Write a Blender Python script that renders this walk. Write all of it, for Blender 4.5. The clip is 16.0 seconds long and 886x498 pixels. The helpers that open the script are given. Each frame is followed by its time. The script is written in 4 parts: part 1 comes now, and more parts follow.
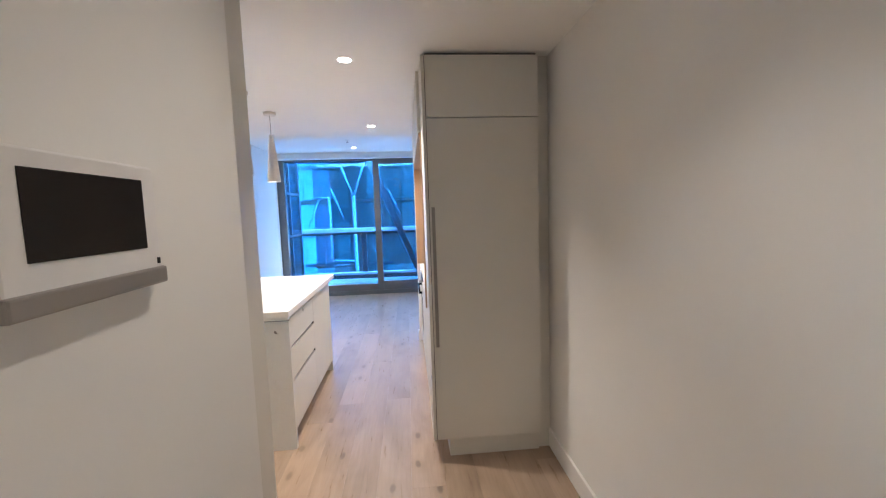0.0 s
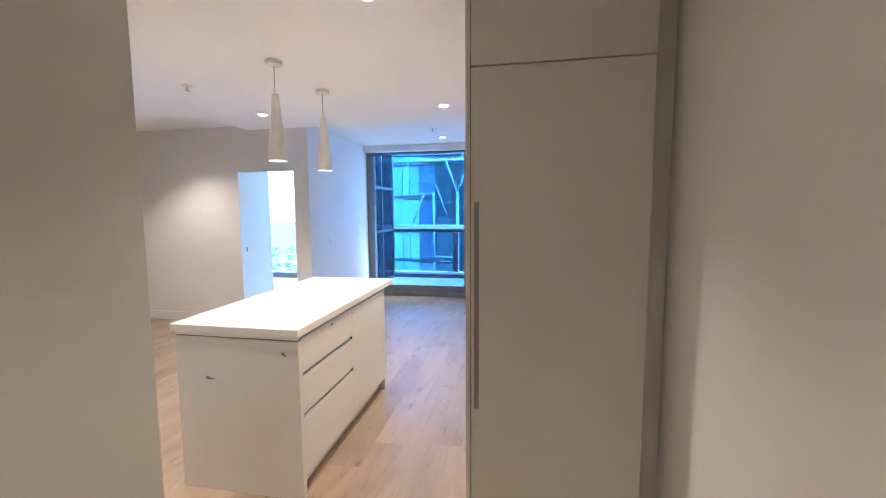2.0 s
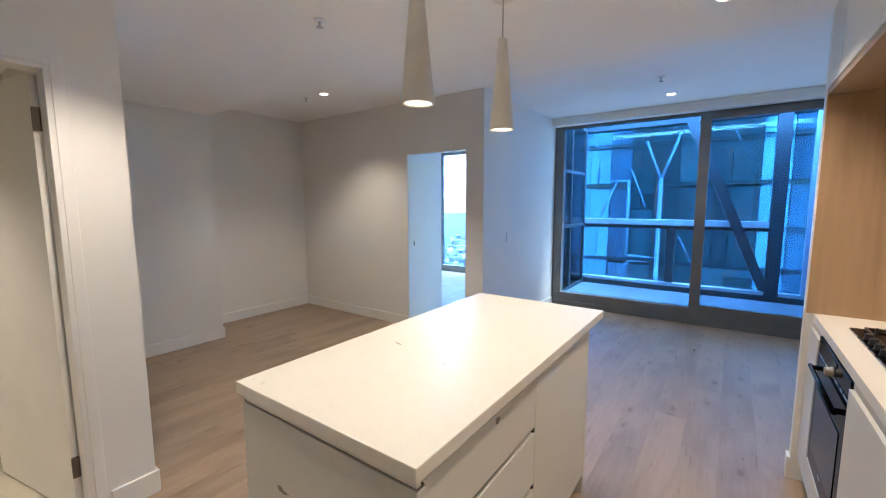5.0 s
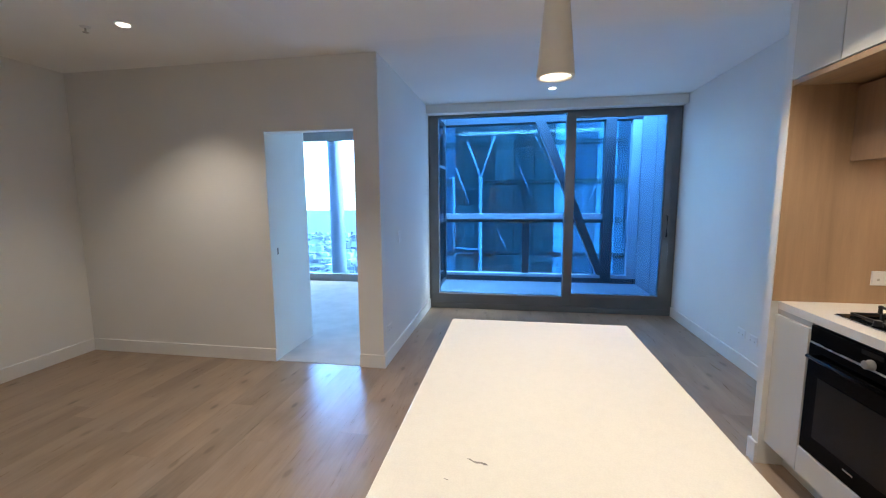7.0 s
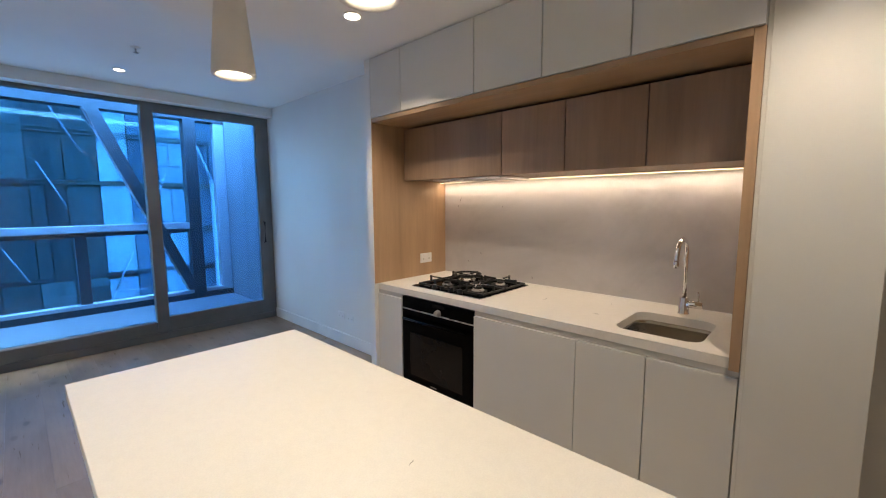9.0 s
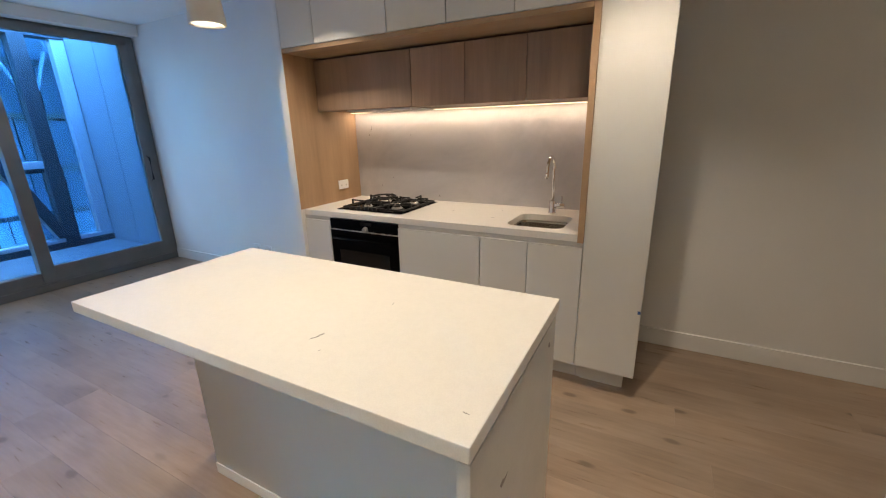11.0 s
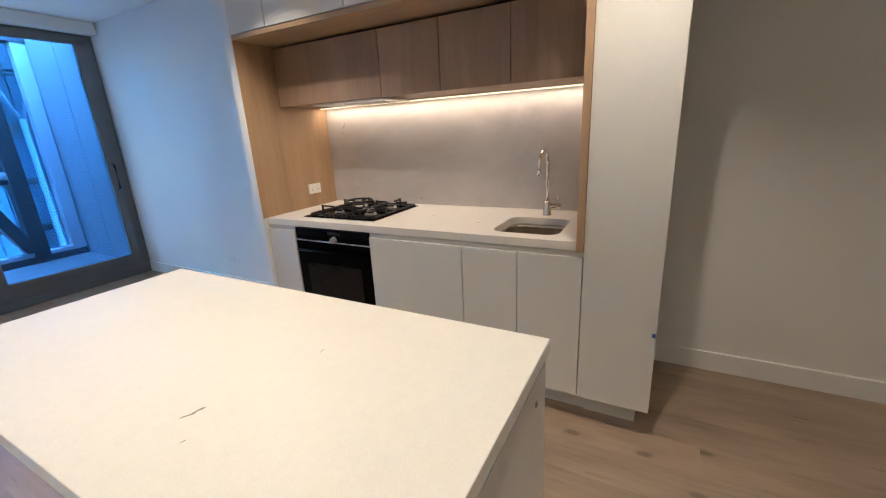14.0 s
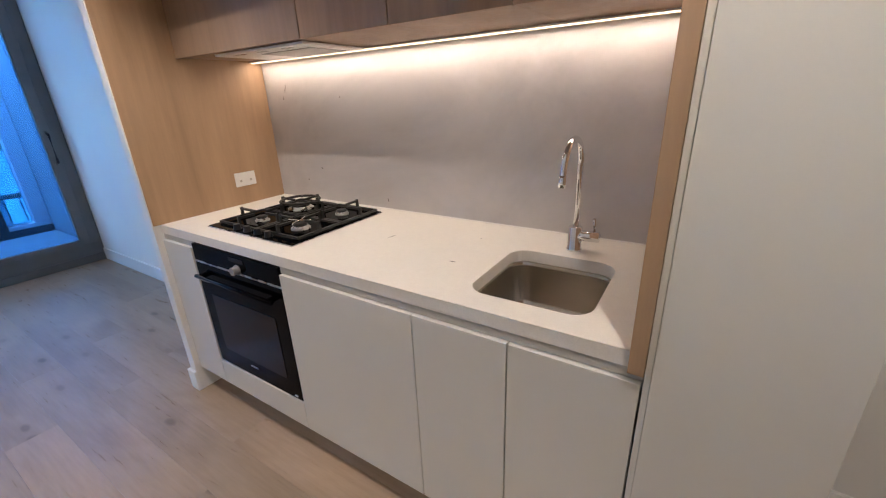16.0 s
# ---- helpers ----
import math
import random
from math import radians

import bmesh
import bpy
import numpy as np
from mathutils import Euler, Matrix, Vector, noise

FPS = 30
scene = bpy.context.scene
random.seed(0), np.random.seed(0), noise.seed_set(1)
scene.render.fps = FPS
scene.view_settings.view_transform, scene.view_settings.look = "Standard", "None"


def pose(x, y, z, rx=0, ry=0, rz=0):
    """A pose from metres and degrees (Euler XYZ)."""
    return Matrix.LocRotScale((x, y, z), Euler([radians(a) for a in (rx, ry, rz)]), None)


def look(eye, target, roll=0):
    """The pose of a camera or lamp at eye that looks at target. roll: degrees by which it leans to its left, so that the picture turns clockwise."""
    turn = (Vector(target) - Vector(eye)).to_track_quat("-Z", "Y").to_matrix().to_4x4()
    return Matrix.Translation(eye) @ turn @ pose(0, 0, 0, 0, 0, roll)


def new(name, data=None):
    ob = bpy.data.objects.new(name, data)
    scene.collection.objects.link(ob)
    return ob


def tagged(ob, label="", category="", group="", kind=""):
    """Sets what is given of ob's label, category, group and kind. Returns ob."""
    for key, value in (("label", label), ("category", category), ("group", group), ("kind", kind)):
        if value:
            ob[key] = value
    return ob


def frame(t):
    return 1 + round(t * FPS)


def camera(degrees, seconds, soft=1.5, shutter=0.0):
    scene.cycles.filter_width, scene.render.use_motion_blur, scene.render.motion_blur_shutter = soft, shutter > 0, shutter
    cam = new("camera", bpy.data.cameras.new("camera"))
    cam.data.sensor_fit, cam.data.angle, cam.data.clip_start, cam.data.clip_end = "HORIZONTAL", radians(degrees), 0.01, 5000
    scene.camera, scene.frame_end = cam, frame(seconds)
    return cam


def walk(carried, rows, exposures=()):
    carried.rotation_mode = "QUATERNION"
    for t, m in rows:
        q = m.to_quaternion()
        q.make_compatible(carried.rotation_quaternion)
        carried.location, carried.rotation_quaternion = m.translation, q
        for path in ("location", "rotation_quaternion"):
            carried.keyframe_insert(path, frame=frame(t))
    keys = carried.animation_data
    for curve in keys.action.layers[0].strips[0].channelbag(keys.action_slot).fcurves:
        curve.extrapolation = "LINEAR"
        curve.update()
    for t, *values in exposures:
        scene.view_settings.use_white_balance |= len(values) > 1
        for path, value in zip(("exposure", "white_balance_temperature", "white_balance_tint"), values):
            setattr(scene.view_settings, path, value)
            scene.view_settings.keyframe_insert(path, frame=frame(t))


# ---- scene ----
cam = camera(95.3, 16.0, 1.15)
PATH = [
    (0, (-0.054, 0.324, 1.519), (0.112, 2.309, 1.333), -1.9),
    (0.5, (-0.017, 0.521, 1.509), (0.107, 2.511, 1.35), -1.9),
    (1, (0.027, 0.724, 1.523), (0.06, 2.718, 1.366), -1.6),
    (1.5, (0.144, 0.9, 1.507), (-0.02, 2.886, 1.343), -0.9),
    (2, (0.252, 1.095, 1.512), (-0.115, 3.052, 1.323), -0.4),
    (2.5, (0.247, 1.349, 1.504), (-0.351, 3.246, 1.288), -0.1),
    (3, (0.2, 1.591, 1.491), (-0.654, 3.383, 1.251), -0.3),
    (3.5, (0.166, 1.843, 1.493), (-0.926, 3.5, 1.246), -0.4),
    (3.7, (0.134, 1.91, 1.504), (-1.023, 3.522, 1.249), -0.2),
    (5.8, (-0.802, 2.428, 1.466), (-1.926, 4.07, 1.266), -0.6),
    (6, (-0.943, 2.452, 1.461), (-1.959, 4.161, 1.241), -0.6),
    (6.5, (-1.178, 2.529, 1.469), (-1.898, 4.378, 1.22), -0.6),
    (7, (-1.324, 2.689, 1.463), (-1.656, 4.646, 1.217), -0.4),
    (7.5, (-1.444, 2.776, 1.466), (-1.232, 4.752, 1.24), -0.3),
    (8, (-1.537, 2.832, 1.468), (-0.696, 4.633, 1.246), -1.2),
    (8.5, (-1.636, 2.824, 1.458), (-0.345, 4.335, 1.236), -0.9),
    (9, (-1.646, 2.791, 1.475), (-0.2, 4.154, 1.247), -0.3),
    (9.5, (-1.771, 2.8, 1.479), (-0.18, 3.988, 1.24), -0.9),
    (10, (-1.953, 2.797, 1.482), (-0.264, 3.815, 1.153), -2.0),
    (10.2, (-1.995, 2.78, 1.491), (-0.287, 3.747, 1.107), -2.1),
    (12.3, (-2.252, 2.503, 1.455), (-0.625, 3.42, 0.739), -1.4),
    (12.5, (-2.245, 2.504, 1.452), (-0.616, 3.422, 0.744), -1.6),
    (13, (-2.186, 2.528, 1.45), (-0.536, 3.436, 0.776), -2.2),
    (13.5, (-2.001, 2.62, 1.451), (-0.324, 3.516, 0.831), -2.6),
    (14, (-1.739, 2.695, 1.429), (-0.056, 3.616, 0.865), -3.0),
    (14.5, (-1.445, 2.712, 1.459), (0.211, 3.668, 0.872), -3.5),
    (15, (-1.171, 2.767, 1.453), (0.447, 3.772, 0.845), -3.0),
    (15.5, (-0.941, 2.884, 1.446), (0.643, 3.917, 0.795), -2.3),
    (15.75, (-0.842, 2.889, 1.438), (0.737, 3.936, 0.758), -2.35),
    (16, (-0.737, 2.932, 1.432), (0.827, 3.957, 0.723), -2.3),
]
EXPOSURES = [(0.0, 3.55, 6250, 12), (1.0, 3.6, 6400, 13), (2.5, 3.5, 6700, 13), (3.5, 3.2, 6850, 12), (6.0, 2.68, 6850, 9), (7.5, 2.52, 6750, 9), (8.5, 2.48, 6950, 10), (10.0, 2.56, 7100, 10), (13.0, 2.67, 7100, 9), (14.5, 2.64, 6500, 11), (16.0, 2.66, 6350, 13)]
walk(cam, [(t, look(eye, target, roll)) for t, eye, target, roll in PATH], EXPOSURES)

# ---- world, sun ----
LAMP = 0.238  # strength of all warm lamps together
SKY = 1.65
WARM = (1.0, 0.885, 0.775)
world = bpy.data.worlds.new("sky")
scene.world = world
world.use_nodes = True
wn = world.node_tree
sky = wn.nodes.new("ShaderNodeTexSky")
sky.sky_type = "NISHITA"
sky.sun_disc = False
sky.sun_elevation = radians(55)
sky.sun_rotation = radians(75)
sky.air_density, sky.dust_density, sky.ozone_density = 1.2, 1.0, 1.2
tint = wn.nodes.new("ShaderNodeMix")
tint.data_type, tint.blend_type = "RGBA", "MULTIPLY"
tint.inputs["Factor"].default_value, tint.inputs["B"].default_value = 1.0, (0.52, 0.86, 1.05, 1)  # cool sky against the warm lamps
wn.links.new(sky.outputs[0], tint.inputs["A"])
wn.links.new(tint.outputs["Result"], wn.nodes["Background"].inputs[0])
wn.nodes["Background"].inputs[1].default_value = SKY
sun = new("sun", bpy.data.lights.new("sun", "SUN"))
sun.data.energy, sun.data.angle, sun.data.color = 0.5, radians(25), (1.0, 0.97, 0.93)
sun.matrix_world = look((0, 0, 60), (-math.sin(radians(75)) * 10, -math.cos(radians(75)) * 10, 60 - 14.3))


def daylight(place, width, height, watts, color):
    """The sky's light that comes in through a window opening, spread over the opening."""
    lamp = new("window_daylight", bpy.data.lights.new("window_daylight", "AREA"))
    lamp.data.shape, lamp.data.size, lamp.data.size_y = "RECTANGLE", width, height
    lamp.data.energy, lamp.data.color = watts, color
    lamp.matrix_world = look(place, (place[0], place[1] - 1.0, place[2]))


daylight((-0.88, 7.945, 1.36), 2.95, 2.26, 2.6, (0.25, 0.52, 1.0))
daylight((-4.05, 9.42, 1.30), 2.80, 2.30, 7.5, (0.38, 0.60, 1.0))


def spot(place, watts, degrees, blend, size=0.03, color=WARM):
    lamp = new("spot_lamp", bpy.data.lights.new("spot_lamp", "SPOT"))
    lamp.data.energy, lamp.data.spot_size, lamp.data.spot_blend = watts * LAMP, radians(degrees), blend
    lamp.data.shadow_soft_size, lamp.data.color = size, color
    lamp.location = place
    return lamp


# ---- materials ----
def material(name):
    m = bpy.data.materials.new(name)
    m.use_nodes = True
    return m, m.node_tree.nodes, m.node_tree.links, m.node_tree.nodes["Principled BSDF"]


def coords(nodes, links, scale=(1, 1, 1), rnd=False):
    """World place, stretched; with rnd, shifted by each object's own random number."""
    geo = nodes.new("ShaderNodeNewGeometry")
    mp = nodes.new("ShaderNodeMapping")
    mp.inputs["Scale"].default_value = scale
    links.new(geo.outputs["Position"], mp.inputs["Vector"])
    if rnd:
        info = nodes.new("ShaderNodeObjectInfo")
        mul = nodes.new("ShaderNodeVectorMath")
        mul.operation = "SCALE"
        mul.inputs[0].default_value = (37.0, 91.0, 13.0)
        links.new(info.outputs["Random"], mul.inputs["Scale"])
        links.new(mul.outputs[0], mp.inputs["Location"])
    return mp.outputs[0]


def noise_tex(nodes, links, vec, scale, detail=4.0, rough=0.55, dist=0.0):
    n = nodes.new("ShaderNodeTexNoise")
    n.inputs["Scale"].default_value, n.inputs["Detail"].default_value = scale, detail
    n.inputs["Roughness"].default_value, n.inputs["Distortion"].default_value = rough, dist
    links.new(vec, n.inputs["Vector"])
    return n.outputs["Fac"]


def ramp(nodes, links, fac, stops):
    r = nodes.new("ShaderNodeValToRGB")
    els = r.color_ramp.elements
    while len(els) < len(stops):
        els.new(0.5)
    for e, (p, c) in zip(els, stops):
        e.position, e.color = p, (*c, 1) if len(c) == 3 else c
    links.new(fac, r.inputs[0])
    return r.outputs[0]


def mix(nodes, links, fac, a, b, kind="MIX"):
    n = nodes.new("ShaderNodeMix")
    n.data_type, n.blend_type = "RGBA", kind
    for sock, v in ((n.inputs["Factor"], fac), (n.inputs["A"], a), (n.inputs["B"], b)):
        if isinstance(v, (int, float)):
            sock.default_value = v
        elif isinstance(v, tuple):
            sock.default_value = (*v, 1)
        else:
            links.new(v, sock)
    return n.outputs["Result"]


def bump(nodes, links, bsdf, height, strength, distance=0.002):
    b = nodes.new("ShaderNodeBump")
    b.inputs["Strength"].default_value, b.inputs["Distance"].default_value = strength, distance
    links.new(height, b.inputs["Height"])
    links.new(b.outputs[0], bsdf.inputs["Normal"])


def plain(name, c, rough=0.5, var=0.06, scale=3.0, fine=180.0, bumps=0.05, metal=0.0, spec=0.5):
    """Paint, laminate, metal: a base colour with slow patches, fine grain and relief."""
    m, n, l, b = material(name)
    v = coords(n, l)
    slow = noise_tex(n, l, v, scale, 3)
    dark = tuple(x * (1 - var) for x in c)
    light = tuple(min(1, x * (1 + var * 0.5)) for x in c)
    l.new(ramp(n, l, slow, [(0.3, dark), (0.7, light)]), b.inputs["Base Color"])
    grain = noise_tex(n, l, v, fine, 2)
    l.new(ramp(n, l, noise_tex(n, l, v, scale * 4, 4), [(0.3, (rough * 0.88,) * 3), (0.7, (min(1, rough * 1.12),) * 3)]), b.inputs["Roughness"])
    b.inputs["Metallic"].default_value = metal
    b.inputs["Specular IOR Level"].default_value = spec
    if bumps:
        bump(n, l, b, grain, bumps)
    return m


def wood(name, pale, deep, along, rough=0.45, knots=True, rnd=True, tone=0.25):
    """Oak with streaks along one axis, a few knots and a tone of its own for every board."""
    m, n, l, b = material(name)
    st = [9.0, 9.0, 9.0]
    st[along] = 0.7
    v = coords(n, l, tuple(st), rnd)
    broad = noise_tex(n, l, v, 0.55, 3, 0.5, 0.6)
    fine = noise_tex(n, l, v, 6.0, 5, 0.65, 0.3)
    mid = noise_tex(n, l, v, 1.9, 4, 0.6, 1.2)
    c = ramp(n, l, mid, [(0.25, deep), (0.5, tuple((p * 2 + d) / 3 for p, d in zip(pale, deep))), (0.75, pale)])
    c = mix(n, l, 0.5 if knots else 0.35, c, ramp(n, l, fine, [(0.38, tuple(x * 0.9 for x in deep)), (0.62, pale)]))
    c = mix(n, l, 0.30 if knots else 0.5, c, ramp(n, l, broad, [(0.3, tuple(x * 0.75 for x in deep)), (0.7, pale)]))
    if knots:
        kv = coords(n, l, tuple(4.2 if i != along else 1.9 for i in range(3)), rnd)
        vor = n.new("ShaderNodeTexVoronoi")
        vor.voronoi_dimensions = "2D"
        vor.inputs["Scale"].default_value, vor.inputs["Randomness"].default_value = 1.0, 1.0
        warp = n.new("ShaderNodeVectorMath")
        warp.operation = "ADD"
        wob = n.new("ShaderNodeTexNoise")
        wob.inputs["Scale"].default_value = 4.0
        l.new(kv, wob.inputs["Vector"])
        small = n.new("ShaderNodeVectorMath")
        small.operation = "SCALE"
        small.inputs["Scale"].default_value = 0.06
        l.new(wob.outputs["Color"], small.inputs[0])
        l.new(kv, warp.inputs[0])
        l.new(small.outputs[0], warp.inputs[1])
        l.new(warp.outputs[0], vor.inputs["Vector"])
        k = ramp(n, l, vor.outputs["Distance"], [(0.038, (1, 1, 1)), (0.062, (0.7, 0.7, 0.7)), (0.09, (0.2, 0.2, 0.2)), (0.22, (0, 0, 0))])
        some = n.new("ShaderNodeSeparateColor")
        l.new(vor.outputs["Color"], some.inputs[0])
        k = mix(n, l, 1.0, k, ramp(n, l, some.outputs[0], [(0.45, (0, 0, 0)), (0.62, (0.5, 0.5, 0.5)), (0.9, (1, 1, 1))]), "MULTIPLY")
        c = mix(n, l, k, c, tuple(x * 0.2 for x in deep))
        cloud = noise_tex(n, l, coords(n, l, (2.2, 2.2, 2.2) if along == 9 else (3.0, 1.1, 3.0), rnd), 1.0, 3, 0.5, 0.8)
        c = mix(n, l, 0.42, c, ramp(n, l, cloud, [(0.3, tuple(x * 0.82 for x in deep)), (0.55, pale), (0.75, tuple(x * 1.08 for x in pale))]))
    if rnd:
        info = n.new("ShaderNodeObjectInfo")
        c = mix(n, l, 1.0, c, ramp(n, l, info.outputs["Random"], [(0.0, (1 - tone,) * 3), (0.5, (0.95, 0.95, 0.96)), (1.0, (1 + tone * 0.3, 1.0, 0.97))]), "MULTIPLY")
    l.new(c, b.inputs["Base Color"])
    l.new(ramp(n, l, fine, [(0.3, (rough * 0.85,) * 3), (0.7, (rough * 1.2,) * 3)]), b.inputs["Roughness"])
    bump(n, l, b, fine, 0.12, 0.0015)
    return m


def stone(name, base, vein, rough, amount=0.25, scale=1.2):
    """Engineered stone with faint broken veins and a fine speckle."""
    m, n, l, b = material(name)
    v = coords(n, l)
    cloud = ramp(n, l, noise_tex(n, l, v, scale * 1.3, 4), [(0.3, tuple(x * 0.95 for x in base)), (0.7, base)])
    c = mix(n, l, 0.10, cloud, ramp(n, l, noise_tex(n, l, v, 260, 2), [(0.42, vein), (0.58, base)]))
    c = mix(n, l, 0.06, c, ramp(n, l, noise_tex(n, l, v, 45, 3), [(0.35, vein), (0.6, base)]))
    if amount == 0:
        l.new(c, b.inputs["Base Color"])
        l.new(ramp(n, l, noise_tex(n, l, v, 7, 5), [(0.3, (rough * 0.9,) * 3), (0.7, (rough * 1.15,) * 3)]), b.inputs["Roughness"])
        return m
    warp = noise_tex(n, l, v, scale, 6, 0.6, 1.5)
    line = ramp(n, l, warp, [(0.485, (0, 0, 0)), (0.5, (1, 1, 1)), (0.515, (0, 0, 0))])
    patch = ramp(n, l, noise_tex(n, l, v, scale * 2.2, 2), [(0.52, (0, 0, 0)), (0.68, (amount,) * 3)])
    fac = mix(n, l, 1.0, line, patch, "MULTIPLY")
    c = mix(n, l, fac, c, vein)
    l.new(c, b.inputs["Base Color"])
    l.new(ramp(n, l, noise_tex(n, l, v, 7, 5), [(0.3, (rough * 0.8,) * 3), (0.7, (rough * 1.25,) * 3)]), b.inputs["Roughness"])
    return m


def splash_stone():
    """Honed grey porcelain with clouds and pale drifts."""
    m, n, l, b = material("splash_stone")
    v = coords(n, l, (1, 0.7, 1.3))
    cloud = noise_tex(n, l, v, 1.5, 6, 0.6, 0.8)
    c = ramp(n, l, cloud, [(0.25, (0.40, 0.375, 0.365)), (0.5, (0.54, 0.51, 0.495)), (0.8, (0.66, 0.62, 0.605))])
    l.new(c, b.inputs["Base Color"])
    l.new(ramp(n, l, noise_tex(n, l, v, 5, 5), [(0.3, (0.42,) * 3), (0.7, (0.55,) * 3)]), b.inputs["Roughness"])
    return m


def glow(name, color, strength):
    m, n, l, b = material(name)
    b.inputs["Base Color"].default_value = (0.9, 0.9, 0.9, 1)
    b.inputs["Emission Color"].default_value = (*color, 1)
    b.inputs["Emission Strength"].default_value = strength
    return m


def pane(name, tint, gloss=1.0, rough=0.0):
    """Clear tinted glass: what is behind it, with Fresnel gloss."""
    m, n, l, b = material(name)
    clear = n.new("ShaderNodeBsdfTransparent")
    clear.inputs[0].default_value = (*tint, 1)
    shine = n.new("ShaderNodeBsdfGlossy")
    shine.inputs["Roughness"].default_value = rough
    fr = n.new("ShaderNodeFresnel")
    fr.inputs[0].default_value = 1.45
    k = n.new("ShaderNodeMath")
    k.operation = "MULTIPLY"
    k.inputs[1].default_value = gloss
    l.new(fr.outputs[0], k.inputs[0])
    mx = n.new("ShaderNodeMixShader")
    l.new(k.outputs[0], mx.inputs[0])
    l.new(clear.outputs[0], mx.inputs[1])
    l.new(shine.outputs[0], mx.inputs[2])
    l.new(mx.outputs[0], n["Material Output"].inputs[0])
    return m


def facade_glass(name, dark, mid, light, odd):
    """Curtain-wall glass: each pane has a tint of its own, with soft upright drifts of reflected brightness painted
    into the base colour.
    """
    m, n, l, b = material(name)
    info = n.new("ShaderNodeObjectInfo")
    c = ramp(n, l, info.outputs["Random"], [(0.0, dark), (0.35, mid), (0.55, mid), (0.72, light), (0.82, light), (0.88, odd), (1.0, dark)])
    # upright reflections, painted as colour rather than mirrored
    painted_sheen = noise_tex(n, l, coords(n, l, (1.7, 1, 0.22)), 0.8, 5, 0.6, 0.9)
    c = mix(n, l, 0.62, c, ramp(n, l, painted_sheen, [(0.3, dark), (0.46, mid), (0.57, odd), (0.64, mid), (0.74, light)]))
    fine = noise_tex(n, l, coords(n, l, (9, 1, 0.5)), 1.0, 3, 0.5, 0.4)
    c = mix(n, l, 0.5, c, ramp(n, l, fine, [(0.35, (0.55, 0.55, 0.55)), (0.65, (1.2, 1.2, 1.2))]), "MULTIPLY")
    l.new(c, b.inputs["Base Color"])
    b.inputs["Roughness"].default_value = 0.35
    b.inputs["Specular IOR Level"].default_value = 0.15
    return m


def city_ground():
    """Suburbs far below: blocks of roofs, streets and trees, paling with distance from the tower."""
    m, n, l, b = material("city_ground")
    v = coords(n, l)
    vor = n.new("ShaderNodeTexVoronoi")
    vor.inputs["Scale"].default_value = 0.045
    l.new(v, vor.inputs["Vector"])
    blocks = ramp(n, l, vor.outputs["Color"], [(0.15, (0.010, 0.018, 0.016)), (0.4, (0.018, 0.024, 0.026)), (0.6, (0.045, 0.05, 0.052)), (0.8, (0.025, 0.024, 0.023)), (1.0, (0.10, 0.105, 0.11))])
    big = ramp(n, l, noise_tex(n, l, v, 0.004, 6), [(0.35, (0.010, 0.02, 0.02)), (0.65, (0.04, 0.05, 0.055))])
    l.new(mix(n, l, 0.45, blocks, big), b.inputs["Base Color"])
    b.inputs["Roughness"].default_value = 0.9
    return m


M_WALL = plain("wall_paint", (0.83, 0.82, 0.785), 0.7, 0.035, 1.3, 260, 0.06)
M_CEIL = plain("ceiling_paint", (0.94, 0.93, 0.90), 0.85, 0.03, 1.0, 300, 0.05)
M_TRIM = plain("trim_paint", (0.86, 0.85, 0.82), 0.4, 0.04, 4.0, 120, 0.03)
M_JOIN = plain("joinery_laminate", (0.69, 0.672, 0.61), 0.42, 0.04, 2.0, 240, 0.04)
M_GAP = plain("shadow_gap", (0.16, 0.15, 0.14), 0.7, 0.1, 4.0)
M_TAUPE = plain("handle_channel", (0.33, 0.31, 0.29), 0.4, 0.06, 6.0, 200, 0.03, 0.4)
M_STONE = stone("benchtop_stone", (0.80, 0.765, 0.69), (0.50, 0.46, 0.41), 0.36, 0.0, 1.1)
M_PANEL = stone("panel_stone", (0.72, 0.705, 0.655), (0.50, 0.46, 0.41), 0.35, 0.22, 1.7)
M_CHAN = plain("bench_channel", (0.50, 0.48, 0.43), 0.45, 0.05, 6.0, 200, 0.03)
M_VEIN = plain("stone_vein", (0.24, 0.215, 0.19), 0.4, 0.3, 40.0)
M_SPLASH = splash_stone()
M_OAK = wood("oak_lining", (0.53, 0.35, 0.205), (0.38, 0.24, 0.135), 2, 0.5, False, True, 0.06)
M_OAKH = wood("oak_soffit", (0.50, 0.33, 0.19), (0.36, 0.23, 0.13), 1, 0.5, False, True, 0.06)
M_OAKD = wood("oak_door", (0.46, 0.305, 0.20), (0.29, 0.185, 0.118), 2, 0.5, False, True, 0.10)
M_FLOOR = wood("oak_floor", (0.435, 0.325, 0.235), (0.27, 0.19, 0.13), 1, 0.31, True, True, 0.10)
M_BLACK = plain("black_glass", (0.0015, 0.0015, 0.0017), 0.06, 0.2, 5.0, 100, 0.0, 0.0, 0.06)
M_OVENW = plain("oven_window", (0.012, 0.010, 0.009), 0.10, 0.2, 5.0, 100, 0.0, 0.0, 0.22)
M_IRON = plain("cast_iron", (0.018, 0.017, 0.016), 0.45, 0.3, 30.0, 400, 0.25)
M_DARKM = plain("dark_metal", (0.05, 0.05, 0.055), 0.3, 0.1, 10.0, 300, 0.03, 0.9)
M_STEEL = plain("brushed_steel", (0.56, 0.54, 0.51), 0.28, 0.08, 6.0, 250, 0.05, 1.0)
M_SINK = plain("sink_steel", (0.52, 0.48, 0.42), 0.24, 0.06, 2.0, 250, 0.0, 1.0)
M_CHROME = plain("chrome", (0.82, 0.82, 0.82), 0.07, 0.03, 6.0, 250, 0.0, 1.0)
